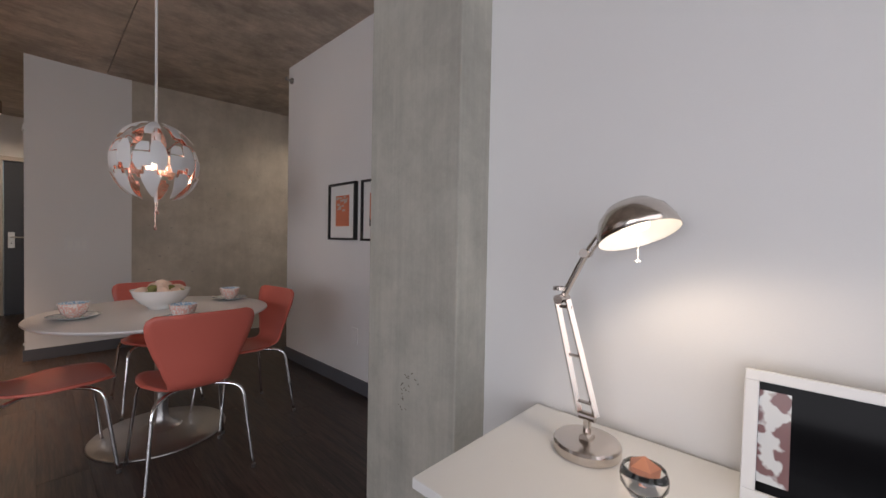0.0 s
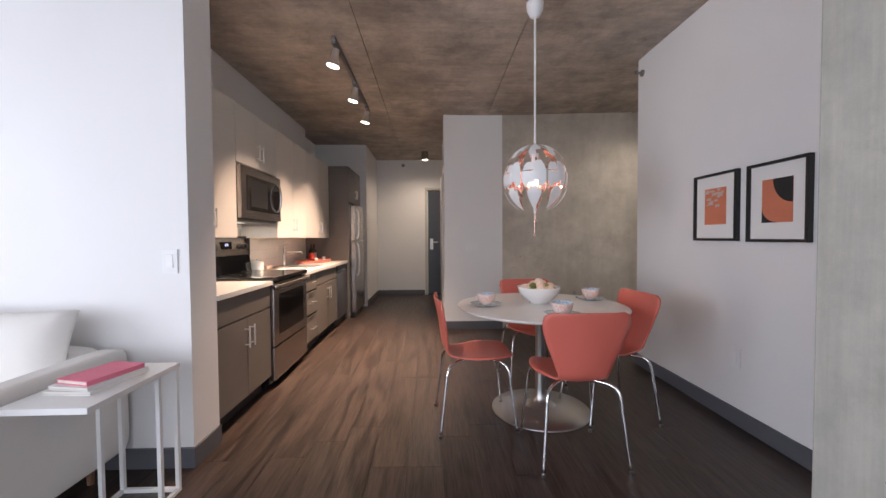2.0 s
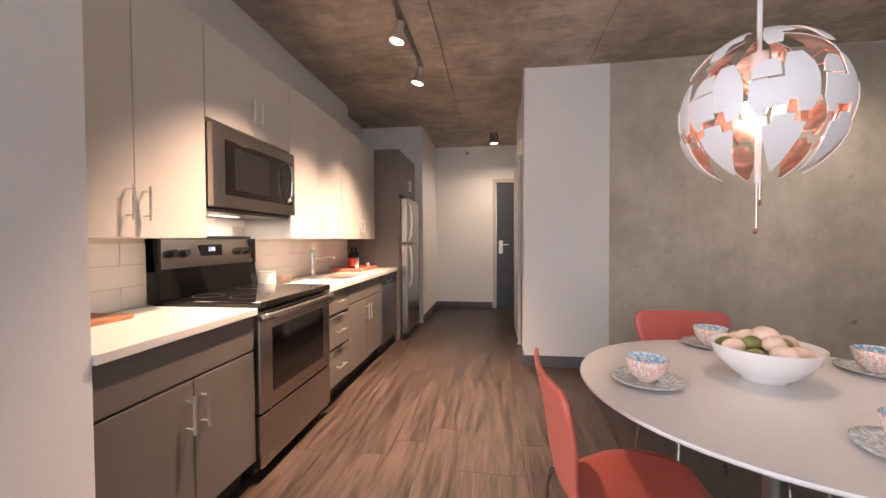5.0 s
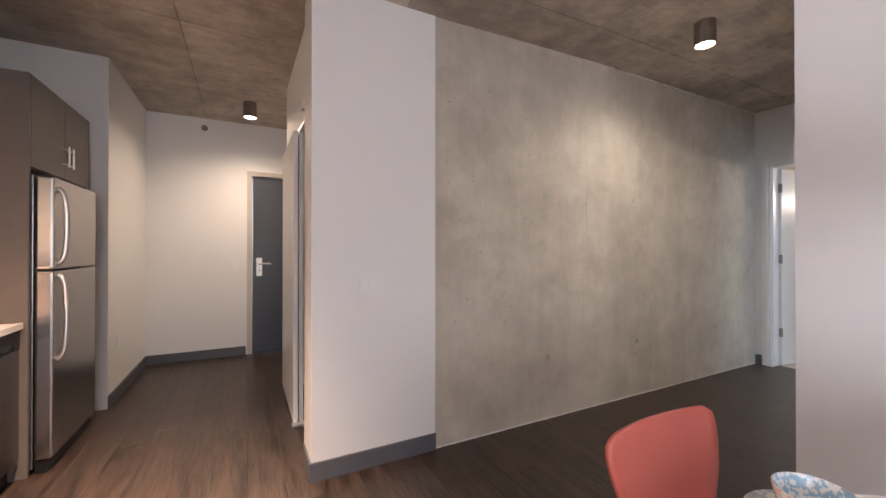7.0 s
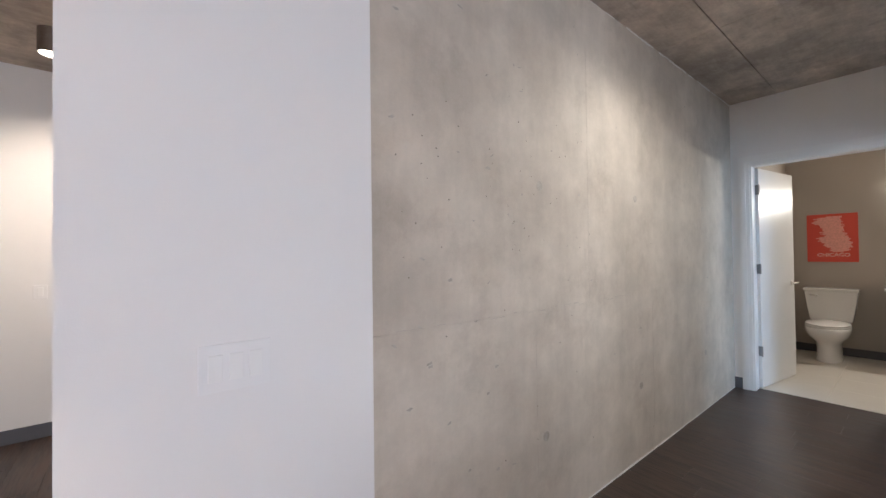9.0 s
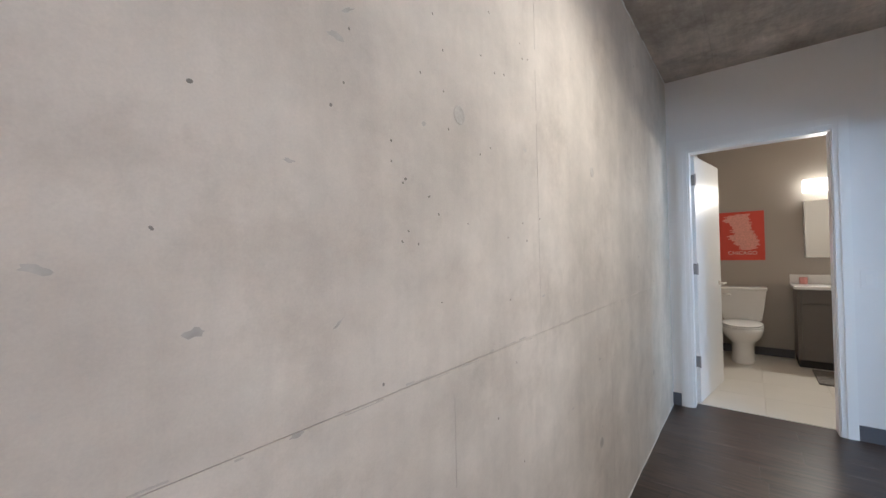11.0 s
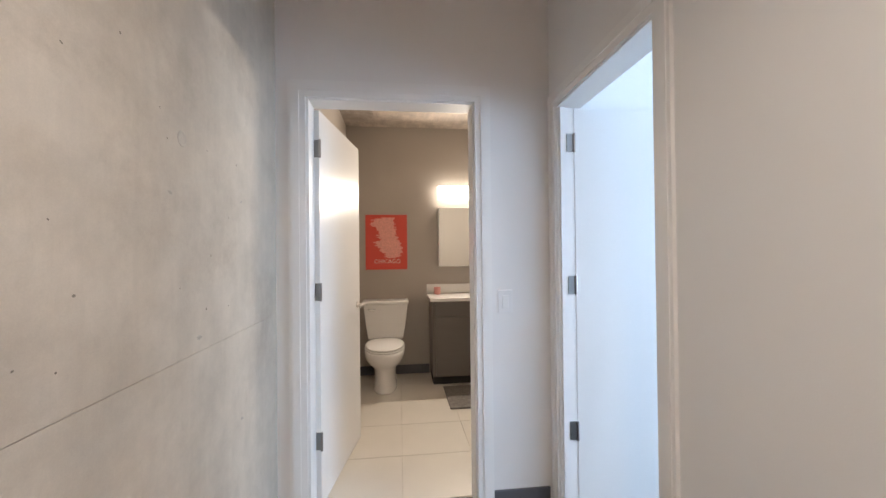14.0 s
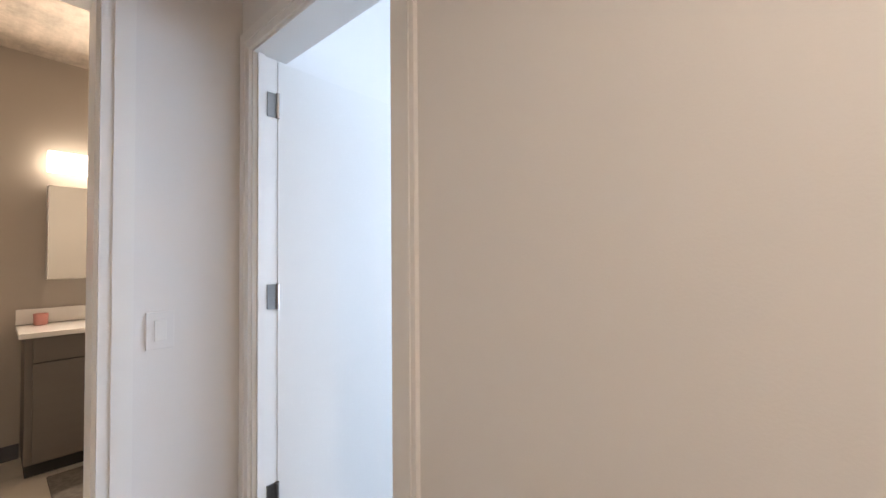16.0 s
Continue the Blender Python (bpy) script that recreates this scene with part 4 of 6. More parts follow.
def make_chair(loc, turn, label):
    c = thing("dining_chair", (*loc, 0), label, "chair", "chairs round the table", turn)
    prof = smooth_path([(0, 0.235, 0.412), (0, 0.20, 0.430), (0, 0.08, 0.432), (0, -0.05, 0.424), (0, -0.135, 0.428), (0, -0.180, 0.462), (0, -0.198, 0.53), (0, -0.212, 0.64), (0, -0.232, 0.74), (0, -0.240, 0.782)], 5)
    L = [0.0]
    for a, b in zip(prof, prof[1:]):
        L.append(L[-1] + (b - a).length)
    keys = [(0.0, 0.07), (0.02, 0.120), (0.06, 0.160), (0.13, 0.188), (0.22, 0.200), (0.32, 0.190), (0.42, 0.150), (0.47, 0.128), (0.52, 0.120), (0.58, 0.126), (0.68, 0.152), (0.78, 0.184), (0.88, 0.208), (0.94, 0.214), (0.975, 0.208), (0.99, 0.196), (1.0, 0.174)]
    bm = bmesh.new()
    grid, nu = [], 14
    for p, s in zip(prof, L):
        s /= L[-1]
        for (a, wa), (b, wb) in zip(keys, keys[1:]):
            if a <= s <= b + 1e-9:
                k = (s - a) / (b - a)
                wd = wa + (wb - wa) * k
                break
        row = []
        for i in range(nu + 1):
            u = 2 * i / nu - 1
            dish = 0.018 * u * u
            back = max(0.0, min(1.0, (s - 0.5) / 0.12))
            row.append(bm.verts.new((u * wd, p.y + dish * back * 1.3, p.z + dish * (1 - back) * 0.6)))
        grid.append(row)
    for a, b in zip(grid, grid[1:]):
        for i in range(nu):
            bm.faces.new((a[i], a[i + 1], b[i + 1], b[i]))
    shell = part("shell", bm, M["coral"], c, "one-piece coral lacquered plywood seat and back", smooth=True)
    so = shell.modifiers.new("thickness", "SOLIDIFY")
    so.thickness, so.offset = 0.011, 0
    for sx in (-1, 1):
        for sy in (-1, 1):
            bm = rod(bmesh.new(), [(sx * 0.03, sy * 0.03, 0.402), (sx * 0.10, sy * 0.095, 0.408), (sx * 0.155, sy * 0.150, 0.400), (sx * 0.178, sy * 0.176, 0.365), (sx * 0.188, sy * 0.190, 0.27), (sx * 0.213, sy * 0.224, 0.006)], 0.0085, 10, 5)
            leg = part("leg", bm, M["chrome"], c, "chrome tube leg", smooth=True)
            part("foot_cap", lathe(bmesh.new(), [(0, 0), (0.010, 0), (0.0105, 0.016), (0, 0.017)], 12, (sx * 0.213, sy * 0.224, 0)), M["darksteel"], leg)
    part("hub", lathe(bmesh.new(), [(0, 0.395), (0.06, 0.395), (0.065, 0.405), (0.06, 0.418), (0, 0.42)], 24), M["black"], c)
    return c


ch = make_chair((1.050, 3.105), -87, "coral red moulded chair with chrome legs at the table")
for loc, turn in (((1.53, 2.735), 0), ((1.918, 3.150), 95), ((1.585, 3.77), 180)):
    copy_thing(ch, pose(*loc, 0, 0, 0, turn))

# ---- lamps ----
def spherical(r, lon, lat):
    a, b = radians(lon), radians(lat)
    return Vector((r * math.cos(b) * math.cos(a), r * math.cos(b) * math.sin(a), r * math.sin(b)))


def petal_mesh(name, r, shards, n=6, thick=0.003):
    """Curved shards: rows of (latitude, left longitude, right longitude); white outside, copper inside."""
    bm = bmesh.new()
    for k, rows in enumerate(shards):
        shard(bm, r + 0.003 * k, rows, n, thick)
    me = bpy.data.meshes.new(name)
    bm.to_mesh(me)
    bm.free()
    me.materials.append(M["white"])
    me.materials.append(M["copper"])
    return me


def shard(bm, r, rows, n, thick):
    fine = []
    for (la, a0, a1), (lb, b0, b1) in zip(rows, rows[1:]):
        steps = max(1, int(abs(la - lb) / 5))
        fine += [(la + (lb - la) * k / steps, a0 + (b0 - a0) * k / steps, a1 + (b1 - a1) * k / steps) for k in range(steps)]
    fine.append(rows[-1])
    grids = []
    for rad in (r, r - thick):
        grids.append([[bm.verts.new(spherical(rad, a + (b - a) * i / n, la)) for i in range(n + 1)] for la, a, b in fine])
    for gi, g in enumerate(grids):
        for ra, rb in zip(g, g[1:]):
            for i in range(n):
                f = bm.faces.new((ra[i], ra[i + 1], rb[i + 1], rb[i]) if gi else (ra[i], rb[i], rb[i + 1], ra[i + 1]))
                f.material_index, f.smooth = gi, True
    o, q = grids
    rim = [(o[0][i], o[0][i + 1], q[0][i + 1], q[0][i]) for i in range(n)] + [(o[-1][i], o[-1][i + 1], q[-1][i + 1], q[-1][i]) for i in range(n)]
    for k in range(len(fine) - 1):
        rim += [(o[k][0], o[k + 1][0], q[k + 1][0], q[k][0]), (o[k][n], o[k + 1][n], q[k + 1][n], q[k][n])]
    for f in rim:
        for e in bm.faces.new(f).edges:
            e.smooth = False


PX, PY, PZ = 1.492, 3.30, 1.54
p_ = thing("pendant_lamp", (PX, PY, PZ), "white exploding globe pendant lamp with copper lining, lit", "lamp")
tiers = {
    "upper_petal": petal_mesh("upper_petal", 0.208, [[(79, -2, 2), (71, -8, 7), (60, -12, 11), (46, -14, 14), (45.5, -14, 2), (38, -14, 1), (31, -11, -1)]]),
    "middle_petal": petal_mesh("middle_petal", 0.205, [
        [(24, -13, -2), (18, -18, -1.5), (9.5, -20, -1.5)],
        [(27, 3, 13), (17, 0, 18.5), (7, 0, 21), (-9, 0, 21), (-9.5, 8, 21), (-18, 9, 17)],
        [(7, -20.5, 1), (-9, -21, 1), (-13, -19, 2), (-13.5, -19, -10), (-19, -16, -11)]]),
    "lower_petal": petal_mesh("lower_petal", 0.212, [[(-14, -7, 6), (-20, -8, 6), (-20.5, -13, 14), (-30, -12.5, 12.5), (-40, -10, 9.5), (-50, -7, 6), (-60, -2, 2)]]),
}
for k in range(8):
    for nm, shift in (("upper_petal", 2), ("middle_petal", 0), ("lower_petal", 0)):
        o = new(nm, tiers[nm])
        o.parent = p_
        o.matrix_local = pose(0, 0, {"upper_petal": 0.010, "middle_petal": -0.012, "lower_petal": -0.030}[nm], 0, 0, 45 * k + shift + 28)
    a = 45 * k + 32
    bm = rod(bmesh.new(), [(0, 0, 0.06), 0.5 * spherical(0.19, a, 40), spherical(0.190, a, 34), spherical(0.193, a + 3, 8), spherical(0.190, a + 6, -30), spherical(0.196, a + 8, -44)], 0.003, 6, 4)
    part("strut", bm, M["copper"], p_)
part("socket", lathe(bmesh.new(), [(0, 0.16), (0.022, 0.16), (0.024, 0.06), (0.018, 0.045), (0, 0.045)], 20), M["white"], p_)
part("bulb", lathe(bmesh.new(), [(0, 0.05), (0.012, 0.048), (0.013, 0.035), (0.022, 0.018), (0.024, -0.004), (0.018, -0.024), (0.009, -0.032), (0, -0.034)], 24), M["bulb"], p_, smooth=True)
p_.children[-1].visible_shadow = False
part("cord", rod(bmesh.new(), [(0, 0, 0.15), (0, 0, CEIL - PZ - 0.09)], 0.0068, 10), M["white"], p_)
part("stem", rod(bmesh.new(), [(0, 0, -0.05), (0, 0, -0.235)], 0.0085, 12), M["white"], p_, "white stem under the bulb")
part("canopy", lathe(bmesh.new(), [(0, -0.10), (0.012, -0.10), (0.035, -0.085), (0.052, -0.05), (0.056, -0.02), (0.056, 0), (0, 0)], 28, (0, 0, CEIL - PZ)), M["white"], p_, "white ceiling canopy", smooth=True)
for dz, dx in ((-0.295, 0.006), (-0.385, -0.003)):
    bm = rod(bmesh.new(), [(dx, 0, -0.23), (dx, 0, dz)], 0.0012, 6)
    lathe(bm, [(0, 0.012), (0.007, 0.008), (0.009, 0), (0.007, -0.006), (0, -0.009)], 12, (dx, 0, dz))
    part("pull_cord", bm, M["copper"], p_, "copper pull cord with knob")

t_ = thing("track_light", (0.055, 4.57, CEIL), "ceiling track with three lit spot heads", "lamp")
part("track", box(bmesh.new(), -0.016, 0.016, -0.84, 0.80, -0.028, 0.0, 0.002), M["darksteel"], t_)
for sy in (3.80, 4.57, 5.27):
    dy = sy - 4.57
    ax = Vector((-0.22, 0.02, -0.97)).normalized()
    c0 = Vector((0, dy, -0.10))
    bm = rod(bmesh.new(), [(0, dy, -0.02), c0], 0.008, 10)
    box(bm, -0.018, 0.018, dy - 0.05, dy + 0.05, -0.05, -0.026, 0.003)
    hd = part("yoke", bm, M["darksteel"], t_)
    a = c0 - ax * 0.03
    bm = rod(bmesh.new(), [a, a + ax * 0.06], 0.028, 20)
    rod(bm, [a + ax * 0.058, a + ax * 0.13], 0.03, 20, r_end=0.052)
    part("spot_head", bm, M["nickel"], t_, "satin metal spot head")
    bm = rod(bmesh.new(), [a + ax * 0.1305, a + ax * 0.1335], 0.048, 20)
    part("lens", bm, M["lens"], t_)

for loc in ((0.69, 7.66), (3.29, 4.79)):
    d_ = thing("ceiling_downlight", (*loc, CEIL), "brushed steel cylinder ceiling light, lit", "lamp", "ceiling cylinders")
    part("cylinder", lathe(bmesh.new(), [(0, 0), (0.06, 0), (0.062, -0.004), (0.062, -0.146), (0.058, -0.150), (0.055, -0.150), (0.055, -0.136), (0, -0.136)], 36), M["steel"], d_)
    part("lens", lathe(bmesh.new(), [(0, -0.138), (0.054, -0.138), (0.054, -0.142), (0, -0.145)], 30), M["lens"], d_)

s_ = thing("sprinkler", (X_P, 4.03, 2.55), "small dark sidewall sprinkler head", "sprinkler")
bm = rod(bmesh.new(), [(0, 0, 0), (-0.012, 0, 0)], 0.028, 16)
rod(bm, [(-0.01, 0, 0), (-0.055, 0, 0)], 0.010, 10)
box(bm, -0.062, -0.056, -0.018, 0.018, -0.004, 0.02, 0.001)
part("head", bm, M["darksteel"], s_)
s_ = thing("wall_sensor", (0.245, 8.40, 2.582), "round dark sensor high on the entry wall", "sensor")
part("disc", rod(bmesh.new(), [(0, 0, 0), (0, -0.02, 0)], 0.034, 20, r_end=0.028), M["darksteel"], s_)


# ---- pictures on the partition ----
def lacquer(name, c, rough=0.7):
    return material(name, c, rough, vary=0.05, scale=9, bump=0.05, grain=200)


M["print_coral"] = lacquer("coral_print", (0.62, 0.20, 0.11))
M["print_black"] = lacquer("black_print", (0.02, 0.018, 0.017))
M["print_pale"] = lacquer("pale_print", (0.52, 0.43, 0.38))
M["cup_glass"] = glass("candle_glass", (1.0, 0.99, 0.98), 0.06)


def picture(y0, y1, z0, z1, label, art):
    x = X_P - 0.001
    p = thing("framed_picture", (x, (y0 + y1) / 2, z0), label, "picture", "pictures on the partition")
    bw, dp = 0.016, 0.030
    bm = boxes([(x - dp, x, y0, y1, z0, z0 + bw), (x - dp, x, y0, y1, z1 - bw, z1), (x - dp, x, y0, y0 + bw, z0 + bw, z1 - bw), (x - dp, x, y1 - bw, y1, z0 + bw, z1 - bw)], 0.001, ORIGIN[p.name])
    part("frame", bm, M["frameblack"], p, "black wooden box frame")
    wbox("mat", M["mat_board"], p, (x - 0.014, x - 0.006, y0 + bw, y1 - bw, z0 + bw, z1 - bw), 0)
    ym, zm, w, h = (y0 + y1) / 2, (z0 + z1) / 2 + 0.005, (y1 - y0) * 0.25, (z1 - z0) * 0.27
    a = wbox("print", M["print_coral"], p, (x - 0.0155, x - 0.0145, ym - w, ym + w, zm - h, zm + h), 0)
    if art == "arc":
        bm = bmesh.new()
        for cy, cz in ((-w, h), (w, -h)):
            if cy < 0:
                pts = [(cy, cz)] + [(cy + 0.115 * math.cos(t), cz - 0.13 * math.sin(t)) for t in [math.pi / 2 * i / 14 for i in range(15)]]
            else:
                pts = [(cy, cz)] + [(cy - 0.10 * (1 - math.sin(t)), cz + 0.085 * (1 - math.cos(t))) for t in [math.pi / 2 * i / 14 for i in range(15)]]
            pts = [(max(-w, min(w, q)), max(-h, min(h, v))) for q, v in pts]
            bm.faces.new([bm.verts.new((x - 0.0164, ym + q, zm + v)) for q, v in pts])
        bmesh.ops.translate(bm, verts=bm.verts, vec=-ORIGIN[p.name])
        part("black_shapes", bm, M["print_black"], a)
    else:
        rr = random.Random(3)
        rows = []
        for i in range(26):
            q, v = rr.uniform(-w * 0.7, w * 0.9), rr.uniform(h * 0.0, h * 0.92)
            s = rr.uniform(0.006, 0.02)
            rows.append((x - 0.0164 - 0.0001 * i, x - 0.016, max(ym - w, ym + q - s), min(ym + w, ym + q + s), zm + v - s * 0.4, min(zm + h, zm + v + s * 0.4)))
        part("pale_brushwork", boxes(rows, 0, ORIGIN[p.name]), M["print_pale"], a)


picture(2.962, 3.328, 1.110, 1.540, "framed abstract coral print with black frame", "brush")
picture(2.525, 2.888, 1.106, 1.536, "framed black and coral abstract print", "arc")

# ---- table setting ----
TZ = 0.695


def patterned(name, a, b, scale, squash=(1, 1, 1), rough=0.15):
    m = bpy.data.materials.new(name)
    m.use_nodes = True
    n, l = m.node_tree.nodes, m.node_tree.links
    vec = scaled(n, l, n.new("ShaderNodeTexCoord").outputs["Object"], squash)
    f = ramp_node(n, l, noise_node(n, l, vec, scale, 2, 0.4), 0.47, 0.53)
    l.new(mix_colour(n, l, f, a, b), n["Principled BSDF"].inputs["Base Color"])
    n["Principled BSDF"].inputs["Roughness"].default_value = rough
    return m


M["cup_out"] = patterned("coral_coral-reef_glaze", (0.82, 0.77, 0.73), (0.80, 0.47, 0.39), 120)
M["cup_in"] = patterned("blue_brush_glaze", (0.80, 0.81, 0.82), (0.33, 0.52, 0.68), 110)
M["saucer"] = patterned("slate_brush_glaze", (0.81, 0.81, 0.80), (0.47, 0.55, 0.58), 95)
M["egg"] = material("pale_fruit_skin", (0.78, 0.58, 0.46), 0.5, vary=0.10, scale=25, bump=0.1)
M["lime"] = material("green_fruit_skin", (0.21, 0.215, 0.06), 0.30, vary=0.25, scale=30, bump=0.2, grain=200)


def make_cup(x, y):
    s = thing("saucer", (x, y, TZ), "white saucer with slate blue brush pattern", "saucer", "saucers on the table")
    part("plate", lathe(bmesh.new(), [(0, 0.003), (0.045, 0.0), (0.052, 0.0), (0.088, 0.010), (0.102, 0.014), (0.103, 0.016), (0.088, 0.0135), (0.05, 0.006), (0, 0.006)], 48), M["saucer"], s, smooth=True)
    c = thing("cup", (x, y, TZ + 0.0062), "small bowl cup, coral outside and blue inside", "cup", "cups on the table")
    part("outer", lathe(bmesh.new(), [(0, 0.0), (0.028, 0.0), (0.029, 0.007), (0.044, 0.017), (0.054, 0.038), (0.060, 0.064), (0.061, 0.071), (0.0592, 0.0715)], 40), M["cup_out"], c, smooth=True)
    part("inner_glaze", lathe(bmesh.new(), [(0.0592, 0.0715), (0.058, 0.068), (0.052, 0.040), (0.042, 0.021), (0, 0.015)], 40), M["cup_in"], c, "blue patterned glaze", smooth=True)


for x, y in ((1.150, 3.238), (1.565, 3.69), (1.92, 3.41), (1.53, 2.87)):
    make_cup(x, y)
b_ = thing("fruit_bowl", (1.52, 3.305, TZ), "white porcelain bowl full of fruit", "bowl")
part("bowl", lathe(bmesh.new(), [(0, 0.006), (0.05, 0.004), (0.058, 0.0), (0.062, 0.0), (0.064, 0.01), (0.100, 0.035), (0.130, 0.072), (0.143, 0.108), (0.1445, 0.111), (0.141, 0.110), (0.126, 0.072), (0.096, 0.040), (0.05, 0.018), (0, 0.014)], 56), M["china"], b_, smooth=True)
rr = random.Random(11)
k = 0
for ring, count, z in ((0.092, 9, 0.082), (0.045, 5, 0.105), (0.0, 1, 0.120)):
    for i in range(count):
        a = 2 * math.pi * i / count + ring * 20
        lime = k % 5 in (1, 3)
        s = rr.uniform(0.021, 0.026) if lime else rr.uniform(0.027, 0.033)
        f = thing("lime" if lime else "fruit", (1.52 + ring * math.cos(a), 3.305 + ring * math.sin(a), TZ + z - 0.012), "green lime lying in the bowl" if lime else "pale peach coloured fruit in the bowl", "fruit", "limes in the bowl" if lime else "pale fruit in the bowl", turn=rr.uniform(0, 360))
        bm = bmesh.new()
        bmesh.ops.create_uvsphere(bm, u_segments=18, v_segments=12, radius=1)
        for v in bm.verts:
            v.co = Vector((v.co.x * s * 1.28 * (1 + 0.10 * v.co.x), v.co.y * s, v.co.z * s * 0.97 + s))
        part("skin", bm, M["lime" if lime else "egg"], f, smooth=True)
        k += 1

# ---- things on the worktops ----
M["tray"] = material("coral_tray_lacquer", (0.78, 0.25, 0.19), 0.4, vary=0.02)
M["bottle"] = material("dark_bottle_glass", (0.010, 0.006, 0.005), 0.08, vary=0.1, bump=0)
M["label_red"] = lacquer("red_label", (0.60, 0.07, 0.05))
M["label_grey"] = lacquer("grey_label", (0.45, 0.42, 0.40))
M["board"] = material("wooden_board", (0.36, 0.17, 0.09), 0.5, vary=0.2, scale=14, stretch=(1, 0.1, 1))
t_ = thing("serving_tray", (-0.76, 5.84, 0.828), "coral lacquered tray on the white worktop", "tray")
bm = boxes([(-0.16, 0.16, -0.25, 0.25, 0, 0.008), (-0.16, -0.15, -0.25, 0.25, 0.008, 0.035), (0.15, 0.16, -0.25, 0.25, 0.008, 0.035), (-0.15, 0.15, -0.25, -0.24, 0.008, 0.035), (-0.15, 0.15, 0.24, 0.25, 0.008, 0.035)])
part("tray", bm, M["tray"], t_)
for (bx, by), lab, mt in (((-0.80, 5.86), "dark glass bottle with red label", "label_red"), ((-0.80, 5.97), "dark glass bottle with grey label", "label_grey")):
    b = thing("bottle", (bx, by, 0.836), lab, "bottle", "bottles on the tray")
    part("glass_body", lathe(bmesh.new(), [(0, 0), (0.034, 0), (0.036, 0.005), (0.036, 0.135), (0.030, 0.155), (0.014, 0.175), (0.013, 0.215), (0, 0.216)], 28), M["bottle"], b, smooth=True)
    part("label", lathe(bmesh.new(), [(0.0365, 0.03), (0.0368, 0.032), (0.0368, 0.115), (0.0365, 0.117)], 28), M[mt], b, "paper label")
    part("cap", lathe(bmesh.new(), [(0.0145, 0.205), (0.0155, 0.206), (0.0155, 0.232), (0, 0.234)], 20), M["black"], b)
for x, y, h in ((-0.70, 5.74, 0.055), (-0.68, 6.02, 0.06)):
    g = thing("small_jar", (x, y, 0.836), "small pale jar on the coral tray", "jar", "jars on the tray")
    part("jar", lathe(bmesh.new(), [(0, 0), (0.018, 0), (0.02, 0.004), (0.02, h - 0.006), (0.016, h), (0, h)], 20), M["china"], g)
c_ = thing("canister", (-0.885, 4.475, 0.828), "white ceramic canister on the worktop", "canister")
part("jar", lathe(bmesh.new(), [(0, 0), (0.055, 0), (0.06, 0.006), (0.06, 0.085), (0.056, 0.092), (0, 0.092)], 32), M["china"], c_, smooth=False)
part("lid", lathe(bmesh.new(), [(0.057, 0.092), (0.06, 0.096), (0.05, 0.104), (0.012, 0.107), (0.013, 0.118), (0, 0.120)], 32), M["china"], c_)
c_ = thing("sponge_dish", (-0.89, 4.68, 0.828), "low pale pink dish by the sink", "dish")
part("dish", box(bmesh.new(), -0.04, 0.04, -0.06, 0.06, 0, 0.045, 0.008), M["egg"], c_)
c_ = thing("cutting_board", (-0.86, 3.08, 0.828), "long wooden board lying on the worktop", "board")
part("board", box(bmesh.new(), -0.10, 0.10, -0.16, 0.28, 0, 0.018, 0.004), M["board"], c_)
c_ = thing("serving_dish", (-0.88, 3.15, 0.846), "white oval dish on the wooden board", "dish")
part("dish", lathe(bmesh.new(), [(0, 0), (0.05, 0), (0.055, 0.006), (0.075, 0.045), (0.072, 0.045), (0.05, 0.012), (0, 0.010)], 36, scale=(1, 1.4)), M["china"], c_, smooth=True)


# ---- living area ----
def cushion_mesh(w, d, h, puff=0.5, n=14, pinch=0.0):
    """A stuffed cushion: a rounded pillow of width w (x), height h (z) and thickness d (y), standing on its lower edge."""
    bm = bmesh.new()
    sides = []
    for s in (1, -1):
        g = []
        for j in range(n + 1):
            row = []
            for i in range(n + 1):
                u, v = 2 * i / n - 1, 2 * j / n - 1
                e = max(0.0, 1 - abs(u) ** 3.2) ** 0.5 * max(0.0, 1 - abs(v) ** 3.2) ** 0.5
                k = 1 - pinch * (1 - abs(v) ** 2) * abs(u) ** 4
                kz = 1 - pinch * (1 - abs(u) ** 2) * abs(v) ** 4
                row.append(bm.verts.new((u * w / 2 * k, s * d / 2 * (0.12 + 0.88 * e), h / 2 + v * h / 2 * kz)))
            g.append(row)
        sides.append(g)
        for a, b in zip(g, g[1:]):
            for i in range(n):
                bm.faces.new((a[i], a[i + 1], b[i + 1], b[i]))
    f, b = sides
    for i in range(n):
        for p, q in (((f[0][i], f[0][i + 1]), (b[0][i], b[0][i + 1])), ((f[n][i], f[n][i + 1]), (b[n][i], b[n][i + 1])), ((f[i][0], f[i + 1][0]), (b[i][0], b[i + 1][0])), ((f[i][n], f[i + 1][n]), (b[i][n], b[i + 1][n]))):
            bm.faces.new((p[0], p[1], q[1], q[0]))
    return bm


SX0, SX1, SY0, SY1 = -2.75, -0.69, 1.88, 2.65
s_ = thing("sofa", (-1.7, 2.25, 0), "cream fabric sofa with loose back cushions", "sofa")
soft_box("base", M["fabric"], s_, (SX0 + 0.10, SX1 - 0.10, SY0 + 0.012, SY1 - 0.05, 0.12, 0.30), 0.025)
for a, b in ((SX0, SX0 + 0.11), (SX1 - 0.11, SX1)):
    o = soft_box("arm", M["fabric"], s_, (a, b, SY0, SY1, 0.12, 0.625), 0.022)
soft_box("back", M["fabric"], s_, (SX0 + 0.11, SX1 - 0.11, SY1 - 0.14, SY1, 0.12, 0.64), 0.035)
mid = (SX0 + SX1) / 2
